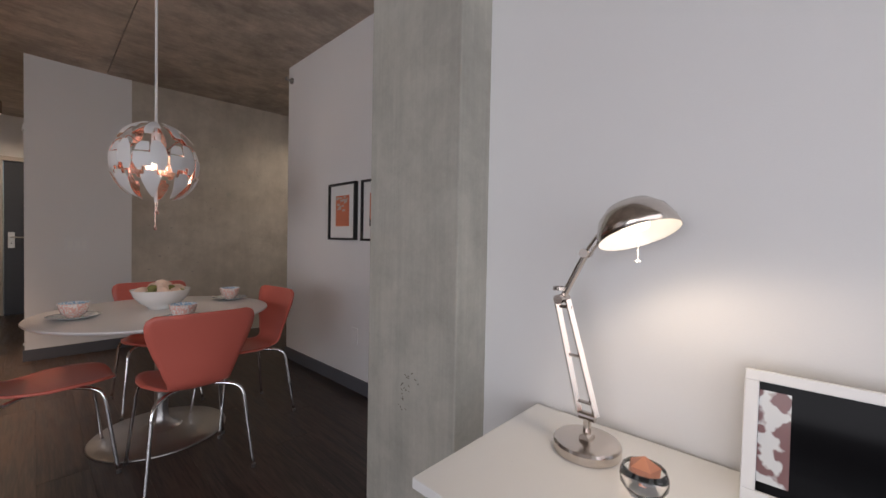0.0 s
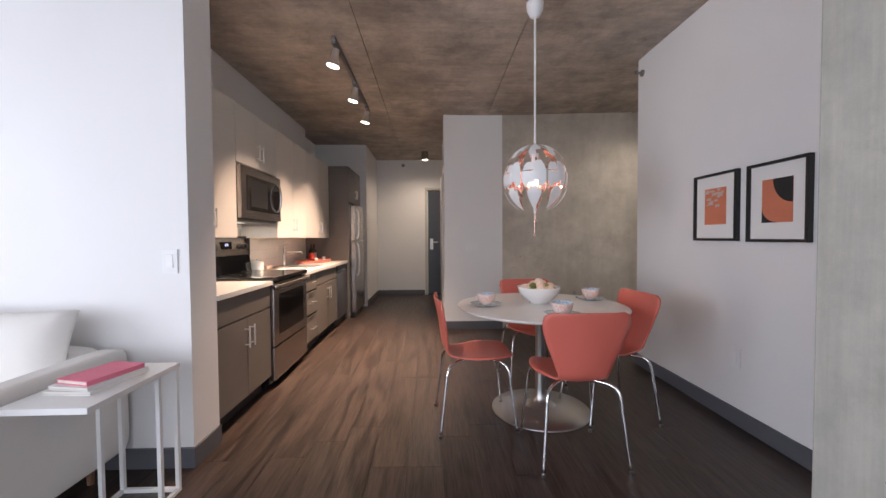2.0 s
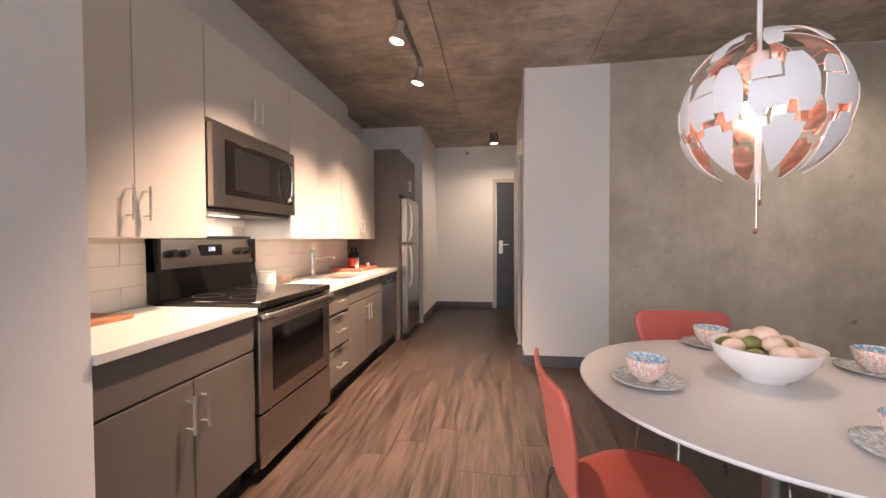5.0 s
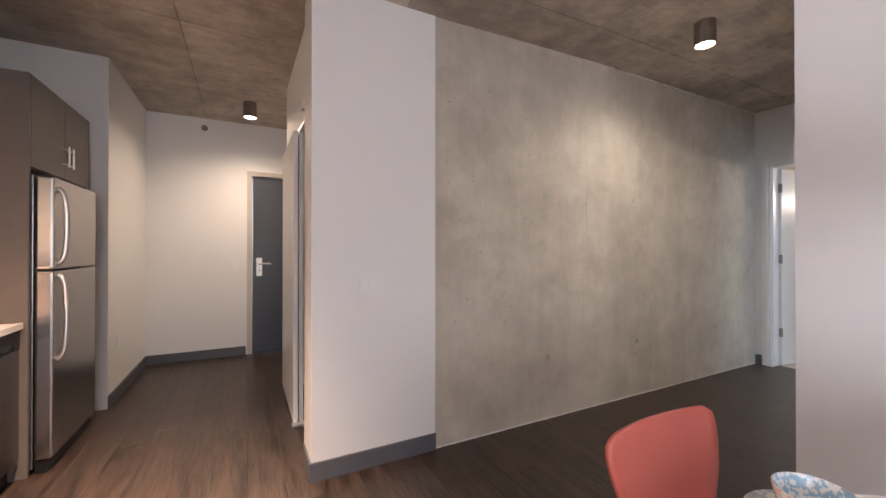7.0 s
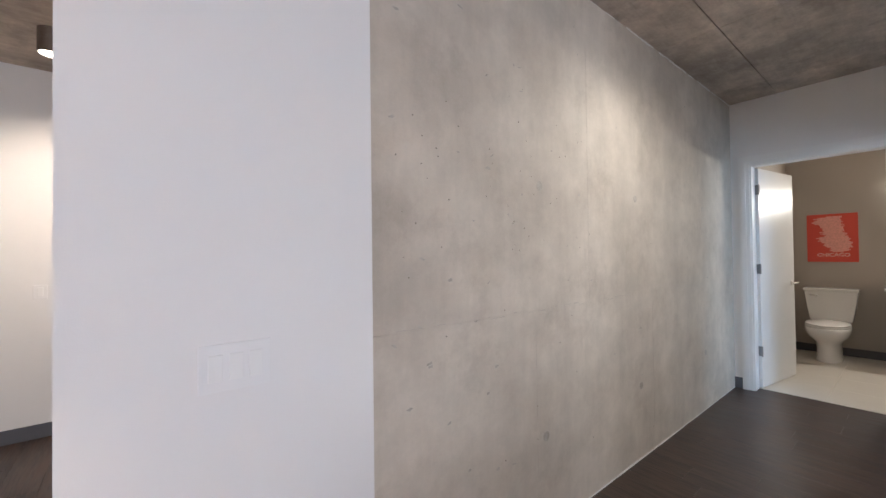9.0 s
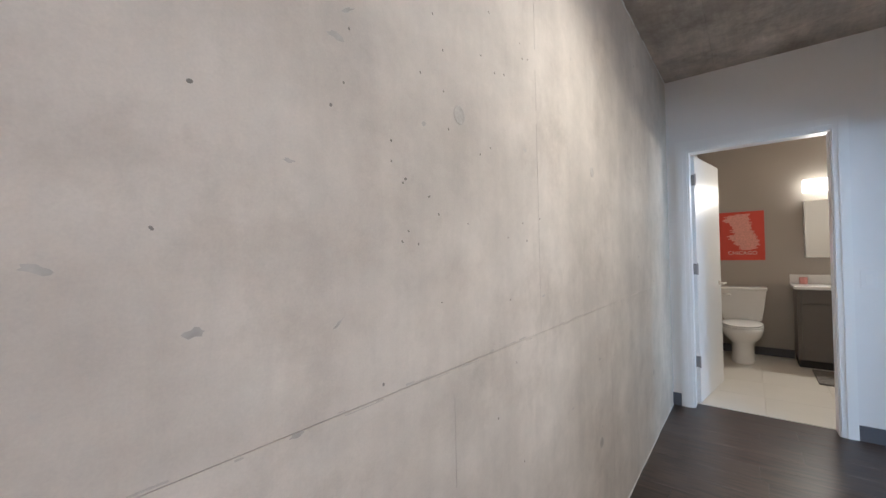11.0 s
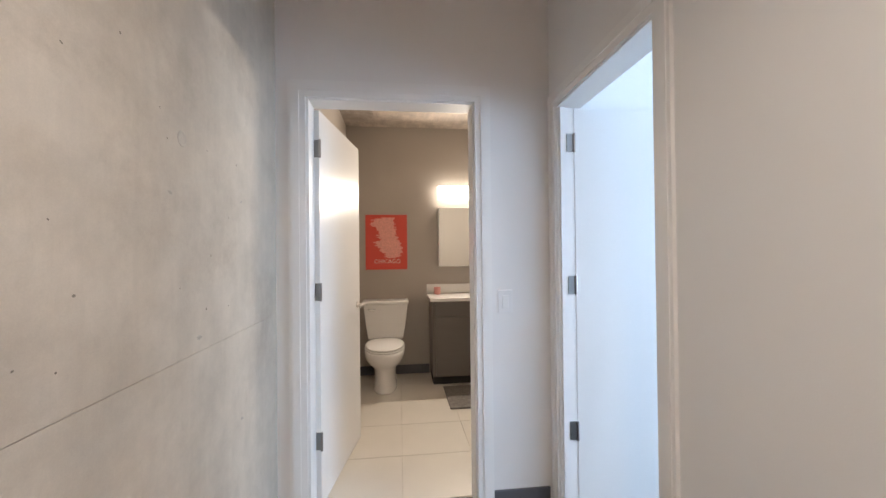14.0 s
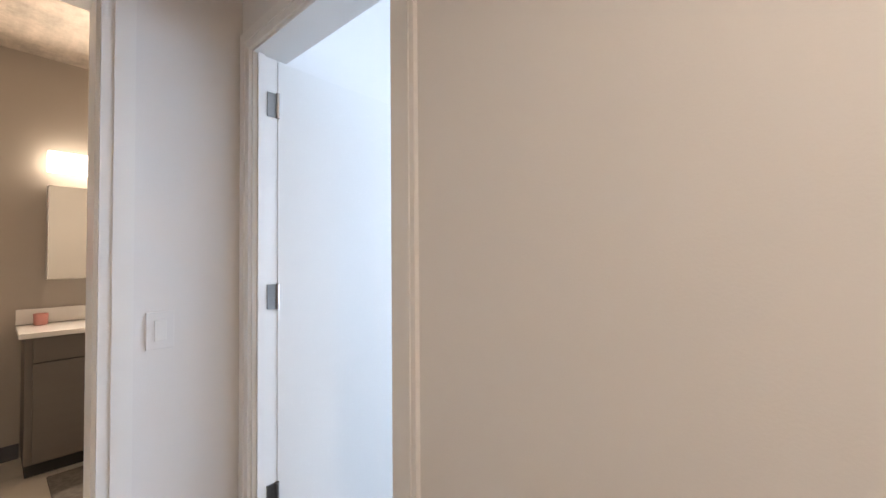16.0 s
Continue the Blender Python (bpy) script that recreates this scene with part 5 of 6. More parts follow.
for a, b in ((SX0 + 0.115, mid - 0.003), (mid + 0.003, SX1 - 0.115)):
    o = soft_box("seat_cushion", M["fabric"], s_, (a, b, SY0 - 0.01, SY1 - 0.15, 0.302, 0.455), 0.05, 0.02)
    bm = cushion_mesh((b - a) * 0.98, 0.20, 0.40, pinch=0.05)
    o = part("back_cushion", bm, M["fabric"], s_, smooth=True)
    o.matrix_local = pose((a + b) / 2 + 1.7, 2.43 - 2.25, 0.435, -13, 0, 0)
for x in (SX0 + 0.12, SX1 - 0.12):
    for y in (SY0 + 0.10, SY1 - 0.10):
        part("leg", rod(bmesh.new(), [(x + 1.7, y - 2.25, 0.122), (x + 1.7, y - 2.25, 0)], 0.022, 12, r_end=0.014), M["leg_wood"], s_, "tapered brown wood leg")
c_ = thing("throw_cushion", (-1.92, 2.20, 0.45), "coral red throw cushion on the sofa", "cushion")
o = part("cover", cushion_mesh(0.46, 0.15, 0.40, pinch=0.07), M["cushion"], c_, smooth=True)
o.matrix_local = pose(0, 0, 0.0, -18, 4, 6)
c_ = thing("throw_cushion", (-2.40, 2.30, 0.45), "beige throw cushion on the sofa", "cushion")
o = part("cover", cushion_mesh(0.44, 0.15, 0.38, pinch=0.07), M["fabric"], c_, smooth=True)
o.matrix_local = pose(0, 0, 0.0, -16, -3, -4)

e_ = thing("side_table", (-0.50, 2.27, 0), "white metal C-shaped side table beside the sofa", "side table")
w_ = 0.0085
TX0, TX1, TY0, TY1 = -0.655, -0.352, 2.03, 2.50
wbox("top", M["desk"], e_, (TX0, TX1, TY0, TY1, 0.562, 0.584), 0.002, "white table top")
for x in (-0.607, -0.362):
    for y in (2.372, 2.482):
        wbox("post", M["whitemetal"], e_, (x - w_, x + w_, y - w_, y + w_, 0.017, 0.562), 0.001)
    wbox("base_rail", M["whitemetal"], e_, (x - w_, x + w_, TY0, 2.482 + w_, 0.0, 0.017), 0.001)
wbox("cross_rail", M["whitemetal"], e_, (-0.607 + w_, -0.362 - w_, 2.482 - w_, 2.482 + w_, 0.0, 0.017), 0.001)
M["book_pink"] = lacquer("pink_cloth_cover", (0.72, 0.19, 0.28))
M["book_white"] = lacquer("white_cover", (0.75, 0.74, 0.72))
M["pages"] = lacquer("paper_pages", (0.72, 0.68, 0.60))


def book(loc, w, l, h, turn, cover, label):
    b = thing("book", loc, label, "book", "books on the side table", turn)
    part("cover", boxes([(-w / 2, w / 2, -l / 2, l / 2, 0, 0.003), (-w / 2, w / 2, -l / 2, l / 2, h - 0.003, h), (w / 2 - 0.003, w / 2, -l / 2, l / 2, 0.003, h - 0.003)]), M[cover], b)
    part("pages", boxes([(-w / 2 + 0.004, w / 2 - 0.004, -l / 2 + 0.004, l / 2 - 0.004, 0.0032, h - 0.0032)]), M["pages"], b)


book((-0.515, 2.27, 0.584), 0.185, 0.26, 0.012, -4, "book_white", "white hardback book under the pink one")
book((-0.512, 2.275, 0.596), 0.17, 0.245, 0.012, -9, "book_white", "thin white book between two others")
book((-0.510, 2.28, 0.608), 0.15, 0.215, 0.018, -14, "book_pink", "pink cloth-bound book on a white one")

# ---- desk ----
DZ = 0.64
d_ = thing("desk", (1.78, 0.55, 0), "white laminate writing desk against the wall", "desk")
wbox("desktop", M["desk"], d_, (1.535, X_D - 0.014, -0.10, 1.155, DZ - 0.022, DZ), 0.002)
wbox("underframe", M["base"], d_, (1.555, X_D - 0.03, -0.08, 1.135, DZ - 0.07, DZ - 0.022), 0.002)
for x in (1.57, 2.0):
    for y in (-0.07, 1.12):
        wbox("leg", M["whitemetal"], d_, (x - 0.018, x + 0.018, y - 0.018, y + 0.018, 0, DZ - 0.07), 0.002)
M["lamp_metal"] = material("polished_warm_nickel", (0.64, 0.585, 0.54), 0.19, metal=1, vary=0.02, bump=0.0)
LB = Vector((1.885, 0.945, DZ))
l_ = thing("desk_lamp", LB, "polished nickel swing-arm desk lamp, lit", "lamp")
part("base", lathe(bmesh.new(), [(0, 0), (0.072, 0), (0.0745, 0.004), (0.0745, 0.020), (0.071, 0.026), (0.02, 0.030), (0, 0.030)], 48), M["lamp_metal"], l_, "round polished nickel base", smooth=False)
P0, P1, P2 = Vector((0, 0, 0.085)), Vector((-0.015, 0.062, 0.345)), Vector((-0.02, 0.005, 0.455))
bm = rod(bmesh.new(), [(0, 0, 0.028), (0, 0, 0.075)], 0.009, 12)
rod(bm, [(-0.018, 0, 0.032), (0.018, 0, 0.032)], 0.012, 12)
rod(bm, [(0, -0.018, 0.08), (0, 0.018, 0.08)], 0.010, 12)
part("base_joint", bm, M["lamp_metal"], l_)
for s in (-1, 1):
    o = Vector((0, 0.020 * s, 0))
    bm = bmesh.new()
    a, b = P0 + o, P1 + o * 0.7
    rod(bm, [a, b], 0.0082, 4)
    part("lower_arm", bm, M["lamp_metal"], l_)
for k in (0.1, 0.5, 0.93):
    c = P0.lerp(P1, k)
    part("cross_pin", rod(bmesh.new(), [c + Vector((0, -0.021, 0)), c + Vector((0, 0.021, 0))], 0.004, 8), M["lamp_metal"], l_)
bm = rod(bmesh.new(), [P1 + Vector((-0.022, 0, 0)), P1 + Vector((0.022, 0, 0))], 0.011, 12)
lathe(bm, [(0.012, -0.004), (0.016, -0.004), (0.016, 0.004), (0.012, 0.004), (0.012, -0.004)], 16, P1 + Vector((0, 0.006, 0.024)))
part("elbow", bm, M["lamp_metal"], l_)
part("upper_arm", rod(bmesh.new(), [P1, P2], 0.0075, 10), M["lamp_metal"], l_)
ax = Vector((-0.17, -0.38, -0.93)).normalized()
SC = Vector((1.87, 0.868, 1.205)) - LB
bm = rod(bmesh.new(), [P2 - Vector((0, 0, 0.006)), P2.lerp(SC, 0.35)], 0.009, 10)
rod(bm, [P2 + Vector((-0.016, 0, 0)), P2 + Vector((0.016, 0, 0))], 0.010, 12)
part("neck", bm, M["lamp_metal"], l_)
rot = ax.to_track_quat("-Z", "Y").to_matrix().to_4x4()
bm = lathe(bmesh.new(), [(0.0, 0.0), (0.02, -0.001), (0.045, -0.010), (0.066, -0.031), (0.077, -0.058), (0.080, -0.078), (0.0788, -0.0782)], 48)
bm.transform(Matrix.Translation(SC) @ rot)
sh = part("shade", bm, M["lamp_metal"], l_, "domed polished nickel shade", smooth=True)
bm = lathe(bmesh.new(), [(0.0788, -0.0782), (0.075, -0.058), (0.064, -0.033), (0.044, -0.013), (0, -0.004)], 48)
bm.transform(Matrix.Translation(SC) @ rot)
part("shade_lining", bm, M["white"], sh, "white enamel lining", smooth=True)
bm = lathe(bmesh.new(), [(0, -0.022), (0.018, -0.025), (0.030, -0.045), (0.026, -0.062), (0, -0.070)], 24)
bm.transform(Matrix.Translation(SC) @ rot)
o = part("bulb", bm, M["bulb"], l_, smooth=True)
o.visible_shadow = False
sw = SC + ax * 0.075
bm = rod(bmesh.new(), [sw, sw + Vector((0, 0, -0.055))], 0.0008, 5)
lathe(bm, [(0, 0.004), (0.006, 0.002), (0.006, -0.001), (0, -0.003)], 10, sw + Vector((0, 0, -0.055)))
part("pull_switch", bm, M["white"], l_)

g_ = thing("geometric_candle", (1.815, 0.805, DZ), "faceted copper candle in a clear glass cup", "candle")
bm = bmesh.new()
bmesh.ops.create_icosphere(bm, subdivisions=1, radius=0.032)
bmesh.ops.translate(bm, verts=bm.verts, vec=(0, 0, 0.040))
M["rose"] = material("rose_copper_wax", (0.62, 0.27, 0.17), 0.35, metal=0.3, vary=0.1)
part("candle", bm, M["rose"], g_)
bm = lathe(bmesh.new(), [(0, 0), (0.030, 0), (0.042, 0.018), (0.044, 0.035), (0.038, 0.05), (0.0365, 0.05), (0.042, 0.035), (0.040, 0.02), (0.028, 0.004), (0, 0.004)], 12)
o = part("glass_cup", bm, M["cup_glass"], g_, smooth=True)
o.visible_shadow = False
f_ = thing("desk_picture", (1.93, 0.47, DZ), "white framed picture with dark glossy print on the desk", "picture", turn=0)
M["dark_gloss"] = material("dark_glossy_print", (0.005, 0.005, 0.006), 0.08, vary=0.2, bump=0, spec=0.06)
W2, H2 = 0.20, 0.243
bm = boxes([(0, 0.016, -W2, W2, 0, 0.022), (0, 0.016, -W2, W2, H2 - 0.020, H2), (0, 0.016, -W2, -W2 + 0.022, 0.022, H2 - 0.020), (0, 0.016, W2 - 0.022, W2, 0.022, H2 - 0.020)], 0.002)
fr = part("frame", bm, M["white"], f_)
part("print", box(bmesh.new(), 0.006, 0.012, -W2 + 0.022, W2 - 0.022, 0.022, H2 - 0.020), M["dark_gloss"], f_)
M["floral"] = patterned("floral_photo", (0.66, 0.67, 0.67), (0.20, 0.10, 0.10), 34, rough=0.2)
part("photo_strip", box(bmesh.new(), 0.0045, 0.006, W2 - 0.068, W2 - 0.0225, 0.04, H2 - 0.035, 0.0), M["floral"], f_)
for ob in f_.children:
    ob.matrix_local = pose(0, 0, 0, 0, 7, 0)

# ---- bathroom ----
XW = 7.80
t_ = thing("toilet", (7.46, 5.04, 0), "white porcelain two-piece toilet, lid closed", "toilet")
bm = bmesh.new()
secs = [(0.0, 0.00, 0.112, 0.262), (0.02, 0.00, 0.114, 0.266), (0.05, 0.00, 0.106, 0.255), (0.15, 0.00, 0.104, 0.250), (0.215, -0.005, 0.110, 0.255), (0.25, -0.02, 0.136, 0.275), (0.29, -0.05, 0.168, 0.300), (0.335, -0.07, 0.186, 0.318), (0.372, -0.078, 0.192, 0.325), (0.395, -0.078, 0.191, 0.324), (0.402, -0.078, 0.184, 0.318)]
rings = []
for z, cx, ry, rx in secs:
    rings.append([bm.verts.new((cx + rx * math.copysign(abs(math.cos(a)) ** 0.85, math.cos(a)), ry * math.copysign(abs(math.sin(a)) ** 0.85, math.sin(a)), z)) for a in [2 * math.pi * i / 32 for i in range(32)]])
for a, b in zip(rings, rings[1:]):
    for i in range(32):
        bm.faces.new((a[i], a[(i + 1) % 32], b[(i + 1) % 32], b[i]))
bm.faces.new(rings[0]), bm.faces.new(rings[-1])
part("bowl", bm, M["china"], t_, smooth=True)
for nm, z, h, k in (("seat", 0.404, 0.018, 1.02), ("lid", 0.424, 0.018, 1.0)):
    part(nm, lathe(bmesh.new(), [(0, 0), (0.178, 0), (0.184, 0.006), (0.18, h - 0.003), (0.165, h), (0, h + 0.003)], 40, (-0.10, 0, z), (1.58 * k, 1.04 * k)), M["china"], t_, smooth=True)
bm = bmesh.new()
tank = []
for z, hw, d0 in ((0.402, 0.150, 0.17), (0.44, 0.178, 0.15), (0.60, 0.203, 0.14), (0.788, 0.224, 0.133)):
    tank.append([bm.verts.new(p) for p in ((d0, -hw, z), (d0 + 0.02, -hw - 0.006, z), (0.325, -hw - 0.006, z), (0.325, hw + 0.006, z), (d0 + 0.02, hw + 0.006, z), (d0, hw, z))])
for a, b in zip(tank, tank[1:]):
    for i in range(6):
        bm.faces.new((a[i], a[(i + 1) % 6], b[(i + 1) % 6], b[i]))
bm.faces.new(tank[0]), bm.faces.new(tank[-1])
part("tank", bm, M["china"], t_)
part("tank_lid", box(bmesh.new(), 0.118, 0.332, -0.238, 0.238, 0.788, 0.822, 0.01, 3), M["china"], t_)
part("flush_lever", rod(bmesh.new(), [(0.135, 0.17, 0.74), (0.112, 0.17, 0.74), (0.108, 0.10, 0.735)], 0.008, 8, 3), M["chrome"], t_)

M["poster"] = material("coral_poster_paper", (0.66, 0.085, 0.06), 0.7, vary=0.02)
M["poster_pale"] = material("pale_poster_ink", (0.78, 0.36, 0.30), 0.7, vary=0.12, scale=60)
p_ = thing("poster", (XW - 0.001, 5.03, 1.14), "coral red city map poster with pale lettering", "poster")
wbox("sheet", M["poster"], p_, (XW - 0.004, XW - 0.001, 4.807, 5.255, 1.139, 1.733), 0)
rr = random.Random(8)
edges = [(0.95, 0.44, 0.66), (0.92, 0.20, 0.68), (0.84, 0.15, 0.68), (0.78, 0.28, 0.70), (0.70, 0.36, 0.70), (0.62, 0.30, 0.74), (0.54, 0.38, 0.77), (0.50, 0.24, 0.80), (0.45, 0.26, 0.84), (0.40, 0.38, 0.86), (0.34, 0.40, 0.88), (0.28, 0.48, 0.84), (0.24, 0.50, 0.78), (0.20, 0.62, 0.72)]
shore, inland = [], []
for k in range(40):
    v = 0.949 - 0.745 * k / 40
    for (va, la, ra), (vb, lb, rb) in zip(edges, edges[1:]):
        if vb - 1e-6 <= v <= va + 1e-6:
            q = (va - v) / (va - vb)
            lo, hi = la + (lb - la) * q + rr.uniform(-0.07, 0.03), ra + (rb - ra) * q + rr.uniform(-0.03, 0.05)
            break
    for h in (v, v - 0.745 / 40):
        inland.append((-0.0045, 0.225 - 0.448 * lo, 0.594 * h))
        shore.append((-0.0045, 0.225 - 0.448 * hi, 0.594 * h))
bm = bmesh.new()
left, right = [bm.verts.new(p) for p in inland], [bm.verts.new(p) for p in shore]
for i in range(len(left) - 1):
    bm.faces.new((left[i], right[i], right[i + 1], left[i + 1]))
part("map_shape", bm, M["poster_pale"], p_)
M["poster_text"] = material("cream_poster_ink", (0.82, 0.66, 0.58), 0.7, vary=0.03)
tx = digits("CHICAGO", Vector((-0.0045, -0.01, 0.085)), 0.062, M["poster_text"], p_, (90, 0, -90))
v_ = thing("bathroom_vanity", (7.5, 4.1, 0), "dark taupe bathroom vanity cabinet", "vanity")
wbox("body", M["lower"], v_, (7.36, XW - 0.002, 3.60, 4.572, 0.09, 0.836))
wbox("toe_kick", M["carcass_and_gap_shade"], v_, (7.41, XW - 0.002, 3.61, 4.565, 0, 0.09))
wbox("drawer", M["lower"], v_, (7.34, 7.359, 3.62, 4.54, 0.69, 0.832), 0.002)
for a, b in ((3.62, 4.078), (4.082, 4.54)):
    wbox("door", M["lower"], v_, (7.34, 7.359, a, b, 0.10, 0.683), 0.002)
w_ = thing("bathroom_worktop", (7.5, 4.1, 0.836), "white cultured marble vanity top with splash", "worktop")
wbox("slab", M["china"], w_, (7.31, XW - 0.002, 3.58, 4.60, 0.838, 0.870), 0.006)
wbox("splash", M["china"], w_, (XW - 0.022, XW - 0.002, 3.58, 4.60, 0.872, 0.972), 0.003)
f_ = thing("vanity_faucet", (7.71, 4.10, 0.87), "chrome single-hole basin faucet on the vanity", "faucet")
part("body", lathe(bmesh.new(), [(0, 0), (0.025, 0), (0.02, 0.01), (0.018, 0.11), (0, 0.115)], 18), M["chrome"], f_)
part("spout", rod(bmesh.new(), [(0, 0, 0.09), (-0.06, 0, 0.10), (-0.11, 0, 0.085)], 0.010, 10, 3), M["chrome"], f_)
c_ = thing("tumbler", (7.70, 4.49, 0.87), "small pink tumbler on the vanity top", "cup")
M["pink"] = material("pink_ceramic", (0.66, 0.30, 0.27), 0.3, vary=0.03)
part("cup", lathe(bmesh.new(), [(0, 0), (0.03, 0), (0.034, 0.004), (0.036, 0.075), (0.033, 0.075), (0.03, 0.008), (0, 0.006)], 28), M["pink"], c_)
M["mirror"] = material("mirror_glass", (0.86, 0.87, 0.86), 0.02, metal=1, vary=0.0, bump=0)
m_ = thing("mirror_cabinet", (7.68, 4.1, 1.164), "mirrored bathroom wall cabinet", "cabinet")
wbox("body", M["white"], m_, (7.704, XW - 0.002, 3.72, 4.466, 1.166, 1.80))
wbox("mirror_door", M["mirror"], m_, (7.690, 7.703, 3.722, 4.464, 1.168, 1.798), 0.002)
l_ = thing("vanity_light", (7.75, 4.1, 1.95), "lit frosted glass bar light above mirror", "lamp")
wbox("backplate", M["nickel"], l_, (7.76, XW - 0.002, 3.80, 4.44, 1.92, 2.01), 0.003)
wbox("diffuser", M["tube"], l_, (7.70, 7.759, 3.76, 4.47, 1.895, 2.035), 0.012, "frosted glass diffuser")
M["rug"] = material("grey_bath_mat", (0.17, 0.155, 0.14), 0.95, vary=0.25, scale=40, bump=1.0, grain=300)
r_ = thing("bath_mat", (7.04, 4.10, 0.004), "grey shaggy bath mat on the tiles", "rug")
part("mat", box(bmesh.new(), -0.26, 0.26, -0.38, 0.38, 0, 0.018, 0.007, 2), M["rug"], r_)

# ---- marks of the formwork in the concrete ----
M["plug"] = concrete("mortar_plug", (0.48, 0.44, 0.38), (0.34, 0.31, 0.265), (0.24, 0.22, 0.185), (8, 8, 8), 14)
wall_c = bpy.data.objects["wall_concrete"]
for x, z in ((2.56, 1.611), (3.53, 1.628), (4.73, 1.64), (3.57, 0.453), (2.585, 0.438), (4.74, 0.46)):
    bm = bmesh.new()
    lathe(bm, [(0, 0.0006), (0.013, 0.0004), (0.020, 0.0012), (0.0225, 0.0)], 20)
    bm.transform(Matrix.Translation((x, Y_C + 0.006, z)) @ Matrix.Rotation(radians(90), 4, "X"))
    part("tie_plug", bm, M["plug"], wall_c)
rr = random.Random(21)
M["pit"] = material("dark_air_pit", (0.20, 0.18, 0.15), 0.9, vary=0.2)
for i in range(84):
    cx = rr.uniform(1.75, 3.0) if i < 64 else rr.uniform(3.4, 5.3)
    z = rr.choice((rr.uniform(0.9, 2.0), rr.uniform(1.3, 1.9), rr.uniform(0.3, 2.5)))
    a, b, t = rr.uniform(0.002, 0.0046), rr.uniform(0.0016, 0.0036), rr.gauss(0.0, 0.5)
    bm = bmesh.new()
    bm.faces.new([bm.verts.new((cx + a * math.cos(t) * math.cos(s) - b * math.sin(t) * math.sin(s), Y_C + 0.0052, z + a * math.sin(t) * math.cos(s) + b * math.cos(t) * math.sin(s))) for s in [2 * math.pi * q / 9 for q in range(9)]])
    part("air_pit", bm, M["pit"], wall_c)

column = bpy.data.objects["column"]
for i in range(26):
    y, z = 1.612 + rr.gauss(0, 0.016) - 0.045 * (i / 26), 0.52 + 0.15 * (i / 26) + rr.gauss(0, 0.008)
    a, b, t = rr.uniform(0.002, 0.007), rr.uniform(0.001, 0.0028), rr.uniform(-0.6, 0.9)
    bm = bmesh.new()
    bm.faces.new([bm.verts.new((1.8992, y + a * math.cos(t) * math.cos(w) - b * math.sin(t) * math.sin(w), z + a * math.sin(t) * math.cos(w) + b * math.cos(t) * math.sin(w))) for w in [2 * math.pi * q / 8 for q in range(8)]])
    part("air_pit", bm, M["pit"], column)
M["smudge"] = material("grey_cement_smudge", (0.40, 0.37, 0.325), 0.85, vary=0.2, scale=30)
for i in range(46):
    cx = rr.uniform(1.72, 2.5) if i < 30 else rr.uniform(2.5, 5.2)
    z = rr.uniform(0.35, 2.45)
    a, b, t = rr.uniform(0.006, 0.016), rr.uniform(0.0025, 0.006), rr.gauss(0.0, 0.25)
    bm = bmesh.new()
    ring = [(1 + 0.35 * rr.uniform(-1, 1), 2 * math.pi * q / 12) for q in range(12)]
    bm.faces.new([bm.verts.new((cx + k * (a * math.cos(t) * math.cos(w) - b * math.sin(t) * math.sin(w)), Y_C + 0.0056, z + k * (a * math.sin(t) * math.cos(w) + b * math.cos(t) * math.sin(w)))) for k, w in ring])
    part("cement_smudge", bm, M["smudge"], wall_c)

M["filler"] = material("white_joint_filler", (0.70, 0.69, 0.66), 0.8, vary=0.1, scale=20)
bm = bmesh.new()
x = 1.69
while x < X_B - 0.02:
    w = rr.uniform(0.03, 0.12)
    if rr.random() < 0.8:
        h = rr.uniform(0.004, 0.014)
        box(bm, x, min(x + w, X_B - 0.01), Y_C + rr.uniform(0.001, 0.005), Y_C + 0.0061, CEIL - h, CEIL - 0.001)
    x += w
part("joint_filler", bm, M["filler"], wall_c, "ragged white filler along the ceiling joint")

M["seam"] = concrete("form_seam", (0.50, 0.455, 0.39), (0.42, 0.38, 0.325), (0.34, 0.305, 0.255), (9, 9, 9), 9)
for x, z0, z1 in ((2.98, 1.04, CEIL - 0.02), (3.75, 0.01, 1.025), (2.52, 0.01, 1.025)):
    bm = bmesh.new()
    z = z0
    while z < z1:
        h = rr.uniform(0.03, 0.16)
        w = rr.uniform(0.0002, 0.0006)
        if rr.random() < 0.5:
            box(bm, x - w, x + w, Y_C + 0.0054, Y_C + 0.0062, z, min(z + h, z1))
        z += h
    part("form_seam", bm, M["seam"], wall_c)
bm = bmesh.new()
x = 1.70
while x < 3.4:
    w = rr.uniform(0.01, 0.07)
    if rr.random() < 0.5:
        z = 1.0355 if rr.random() < 0.6 else 1.0305 - 0.004
        box(bm, x, x + w, Y_C + 0.0054, Y_C + 0.0062, z, z + rr.uniform(0.001, 0.004))
    x += w
part("chipped_edge", bm, M["seam"], wall_c, "chipped edge along the pour joint")
bm = bmesh.new()
x = 1.69
while x < X_B - 0.03:
    w = rr.uniform(0.05, 0.3)
    box(bm, x, min(x + w, X_B - 0.02), Y_C + rr.uniform(0.001, 0.004), Y_C + 0.0061, 0, rr.uniform(0.004, 0.009))
    x += w
part("floor_caulk", bm, M["filler"], wall_c, "thin pale caulk along the floor")


# ---- windows that light the rooms ----
M["frame_dark"] = material("dark_window_frame", (0.06, 0.06, 0.065), 0.4, vary=0.05)
M["pane"] = glass("window_glass")


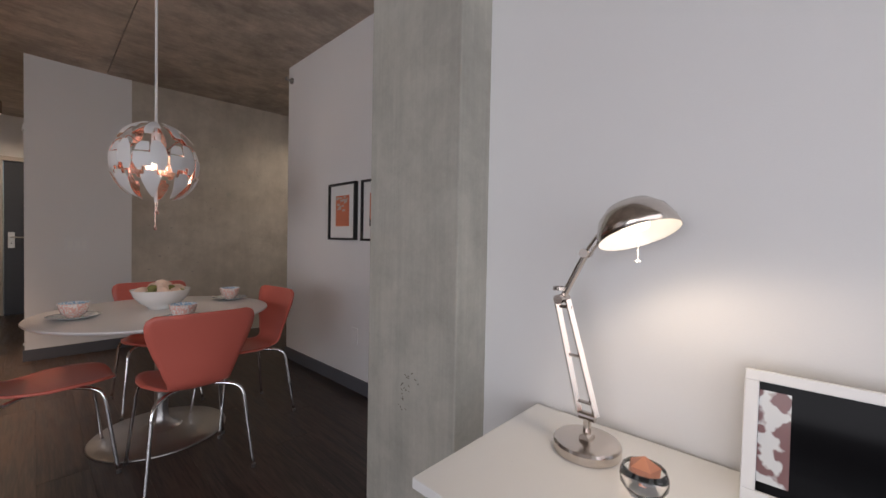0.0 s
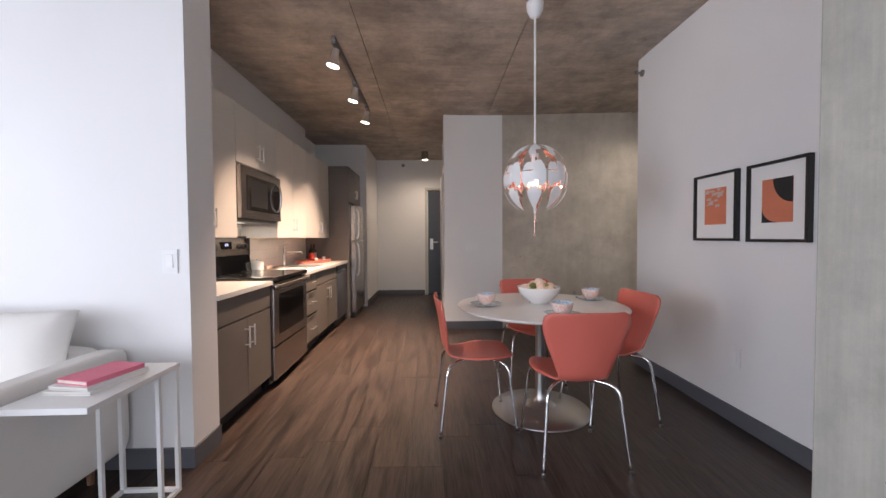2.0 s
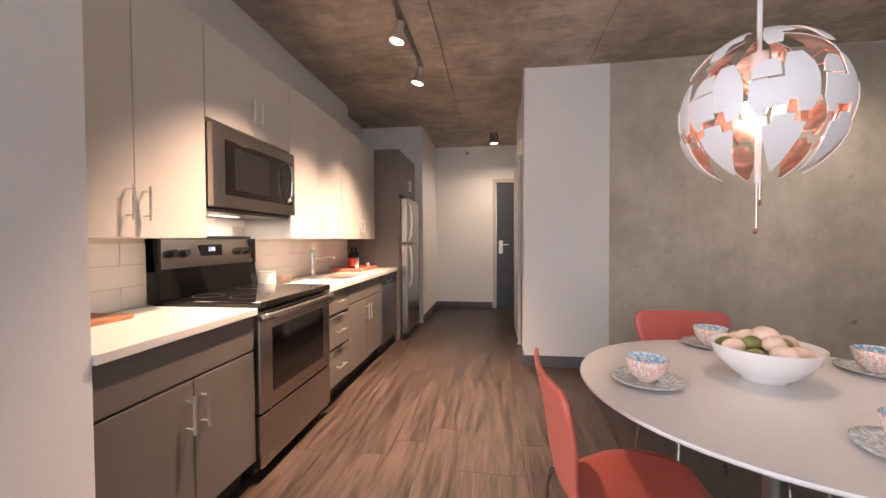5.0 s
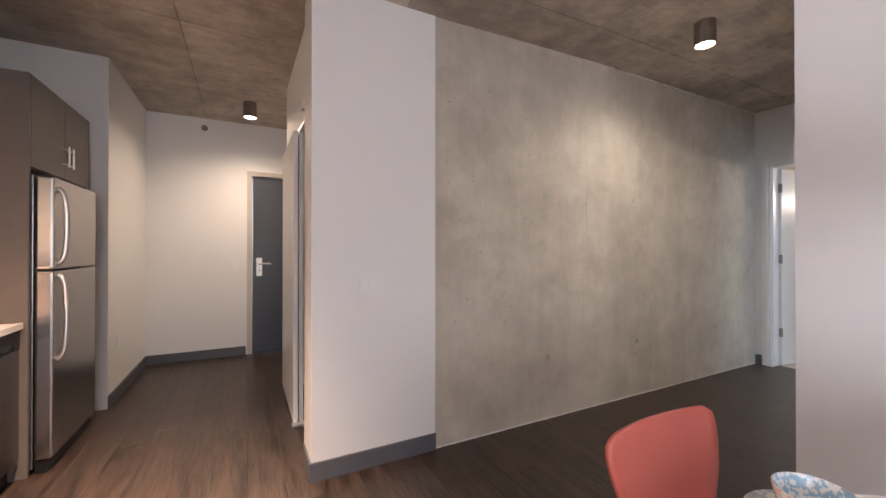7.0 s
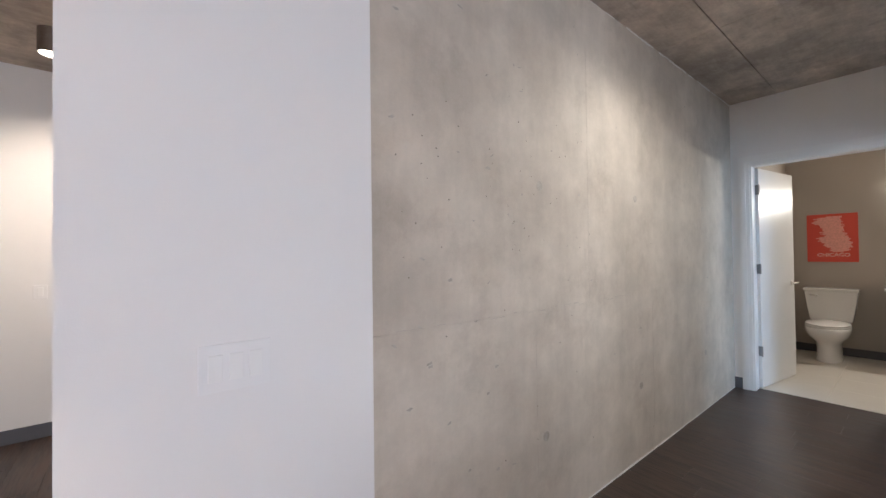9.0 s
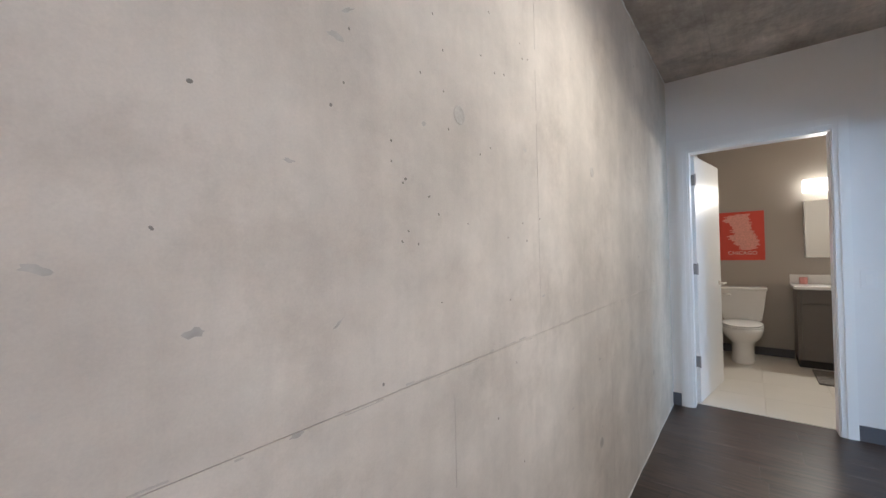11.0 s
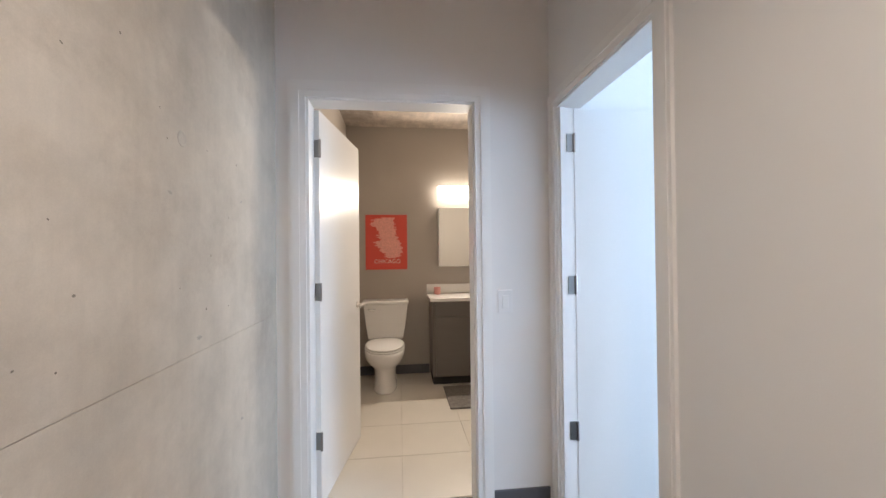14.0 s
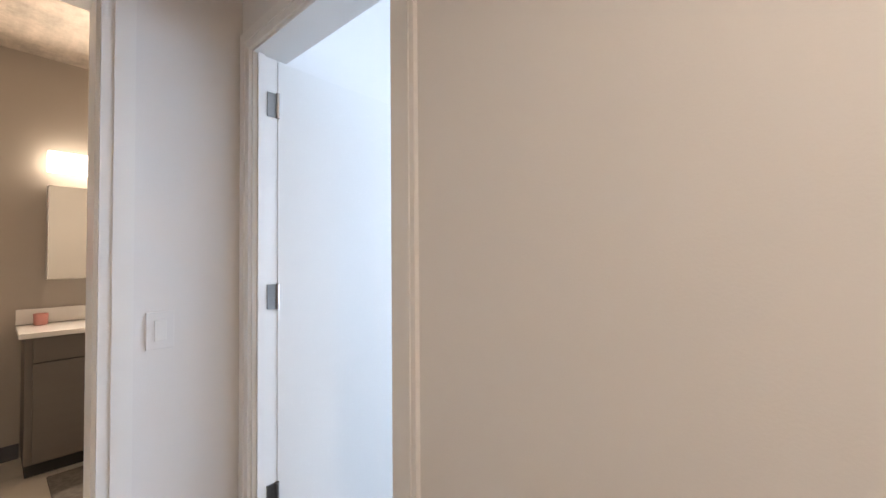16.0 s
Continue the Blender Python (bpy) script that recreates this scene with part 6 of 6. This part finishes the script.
def window(name, axis, at, a0, a1, z0, z1, bays):
    w = thing(name, (at, a0, z0) if axis == "x" else (a0, at, z0), "dark framed full-width window", "window")
    tagged(w, kind="structure")
    def bar(nm, p0, p1, q0, q1, d=0.03, mat="frame_dark"):
        r = (at - d, at + d, p0, p1, q0, q1) if axis == "x" else (p0, p1, at - d, at + d, q0, q1)
        return wbox(nm, M[mat], w, r, 0.002 if mat == "frame_dark" else 0.0)
    bar("sill_rail", a0, a1, z0, z0 + 0.05), bar("head_rail", a0, a1, z1 - 0.05, z1)
    step = (a1 - a0) / bays
    for i in range(bays + 1):
        c = a0 + i * step
        bar("mullion", max(a0, c - 0.025), min(a1, c + 0.025), z0 + 0.05, z1 - 0.05)
    for i in range(bays):
        p = bar("pane", a0 + i * step + 0.026, a0 + (i + 1) * step - 0.026, z0 + 0.051, z1 - 0.051, 0.003, "pane")
        p.visible_shadow = False


window("window_1", "y", -2.04, -3.6, 1.8, 0.3, 2.5, 4)
window("window_2", "x", -4.56, -1.8, 2.2, 0.25, 2.55, 3)
window("window_3", "y", 0.54, 2.95, 5.05, 0.4, 2.35, 2)
structure("ceiling_bedroom", [(2.76, 5.525, 0.63, Y_H - 0.125, CEIL - 0.02, CEIL - 0.004)], M["paint"], "white painted bedroom ceiling")

# ---- floor planks, tiles ----
PW, PL = 0.178, 1.22
meshes = {}
rnd = random.Random(5)
near, rest = [], []
nx = int((6.2 + 4.5) / PW) + 1
for i in range(nx):
    x0 = -4.5 + i * PW
    if x0 > X_B + 0.11:
        break
    off = rnd.random() * PL
    y = -2.0 - off
    while y < 8.4:
        a, b = max(y, -2.0), min(y + PL, 8.4)
        if b - a > 0.02:
            near.append((x0, a, b)) if (-0.95 < x0 < X_B and ((a < 8.4 and x0 < 2.1 and b > 0.9) or (a > 3.0 and b < 6.6))) else rest.append((x0, a, b))
        y += PL
floor = bpy.data.objects["floor"]


def plank_mesh(length, width):
    key = (round(length, 2), round(width, 3))
    if key not in meshes:
        bm = box(bmesh.new(), 0.0002, width - 0.0002, 0.0004, length - 0.0004, -0.010, 0.0, 0.0005, 1)
        me = bpy.data.meshes.new("plank")
        bm.to_mesh(me)
        bm.free()
        me.materials.append(M["floor"])
        meshes[key] = me
    return meshes[key]


def width_at(x0):
    return min(PW, X_B + 0.115 - x0)


for x0, a, b in near[:300]:
    o = new("plank", plank_mesh(b - a, width_at(x0)))
    o.location = (x0, a, 0)
    o.parent = floor
bm = bmesh.new()
for x0, a, b in rest + near[300:]:
    box(bm, x0 + 0.0002, x0 + width_at(x0) - 0.0002, a + 0.0004, b - 0.0004, -0.010, 0.0)
o = part("plank_rest", bm, M["floor"], floor, kind="stuff")

bath = bpy.data.objects["floor_bathroom"]
tm = bpy.data.meshes.new("tile")
bm = box(bmesh.new(), 0.0015, 0.4535, 0.0015, 0.4535, 0.0, 0.006, 0.001, 1)
bm.to_mesh(tm)
bm.free()
tm.materials.append(M["tile"])
for i in range(5):
    for j in range(5):
        x0, y0 = X_B + 0.12 + 0.455 * i, 3.52 + 0.455 * j
        if x0 + 0.45 > 8.2 or y0 > 5.3:
            continue
        o = new("tile", tm)
        o.location = (x0, y0, -0.002)
        w_, h_ = min(1.0, (7.80 - x0) / 0.455), min(1.0, (5.45 - y0) / 0.455)
        o.scale = (w_, h_, 1)
        o.parent = bath

splash = bpy.data.objects["splashback"]
tm = bpy.data.meshes.new("tile_long")
bm = box(bmesh.new(), 0.0, 0.006, 0.001, 0.299, 0.001, 0.0985, 0.001, 1)
bm.to_mesh(tm)
bm.free()
tm.materials.append(M["china"])
for k in range(5):
    z0 = 0.83 + k * 0.1
    y = 2.904 - (0.15 if k % 2 else 0)
    while y < 6.17:
        a, b = max(y, 2.904), min(y + 0.3, 6.19)
        if b - a > 0.03 and not (z0 > 1.1 and not (3.63 < (a + b) / 2 < 4.37)):
            o = new("tile", tm)
            o.location, o.scale = (X_K + 0.002, a, z0), (1, (b - a) / 0.3, 1)
            o.parent = splash
        y += 0.3
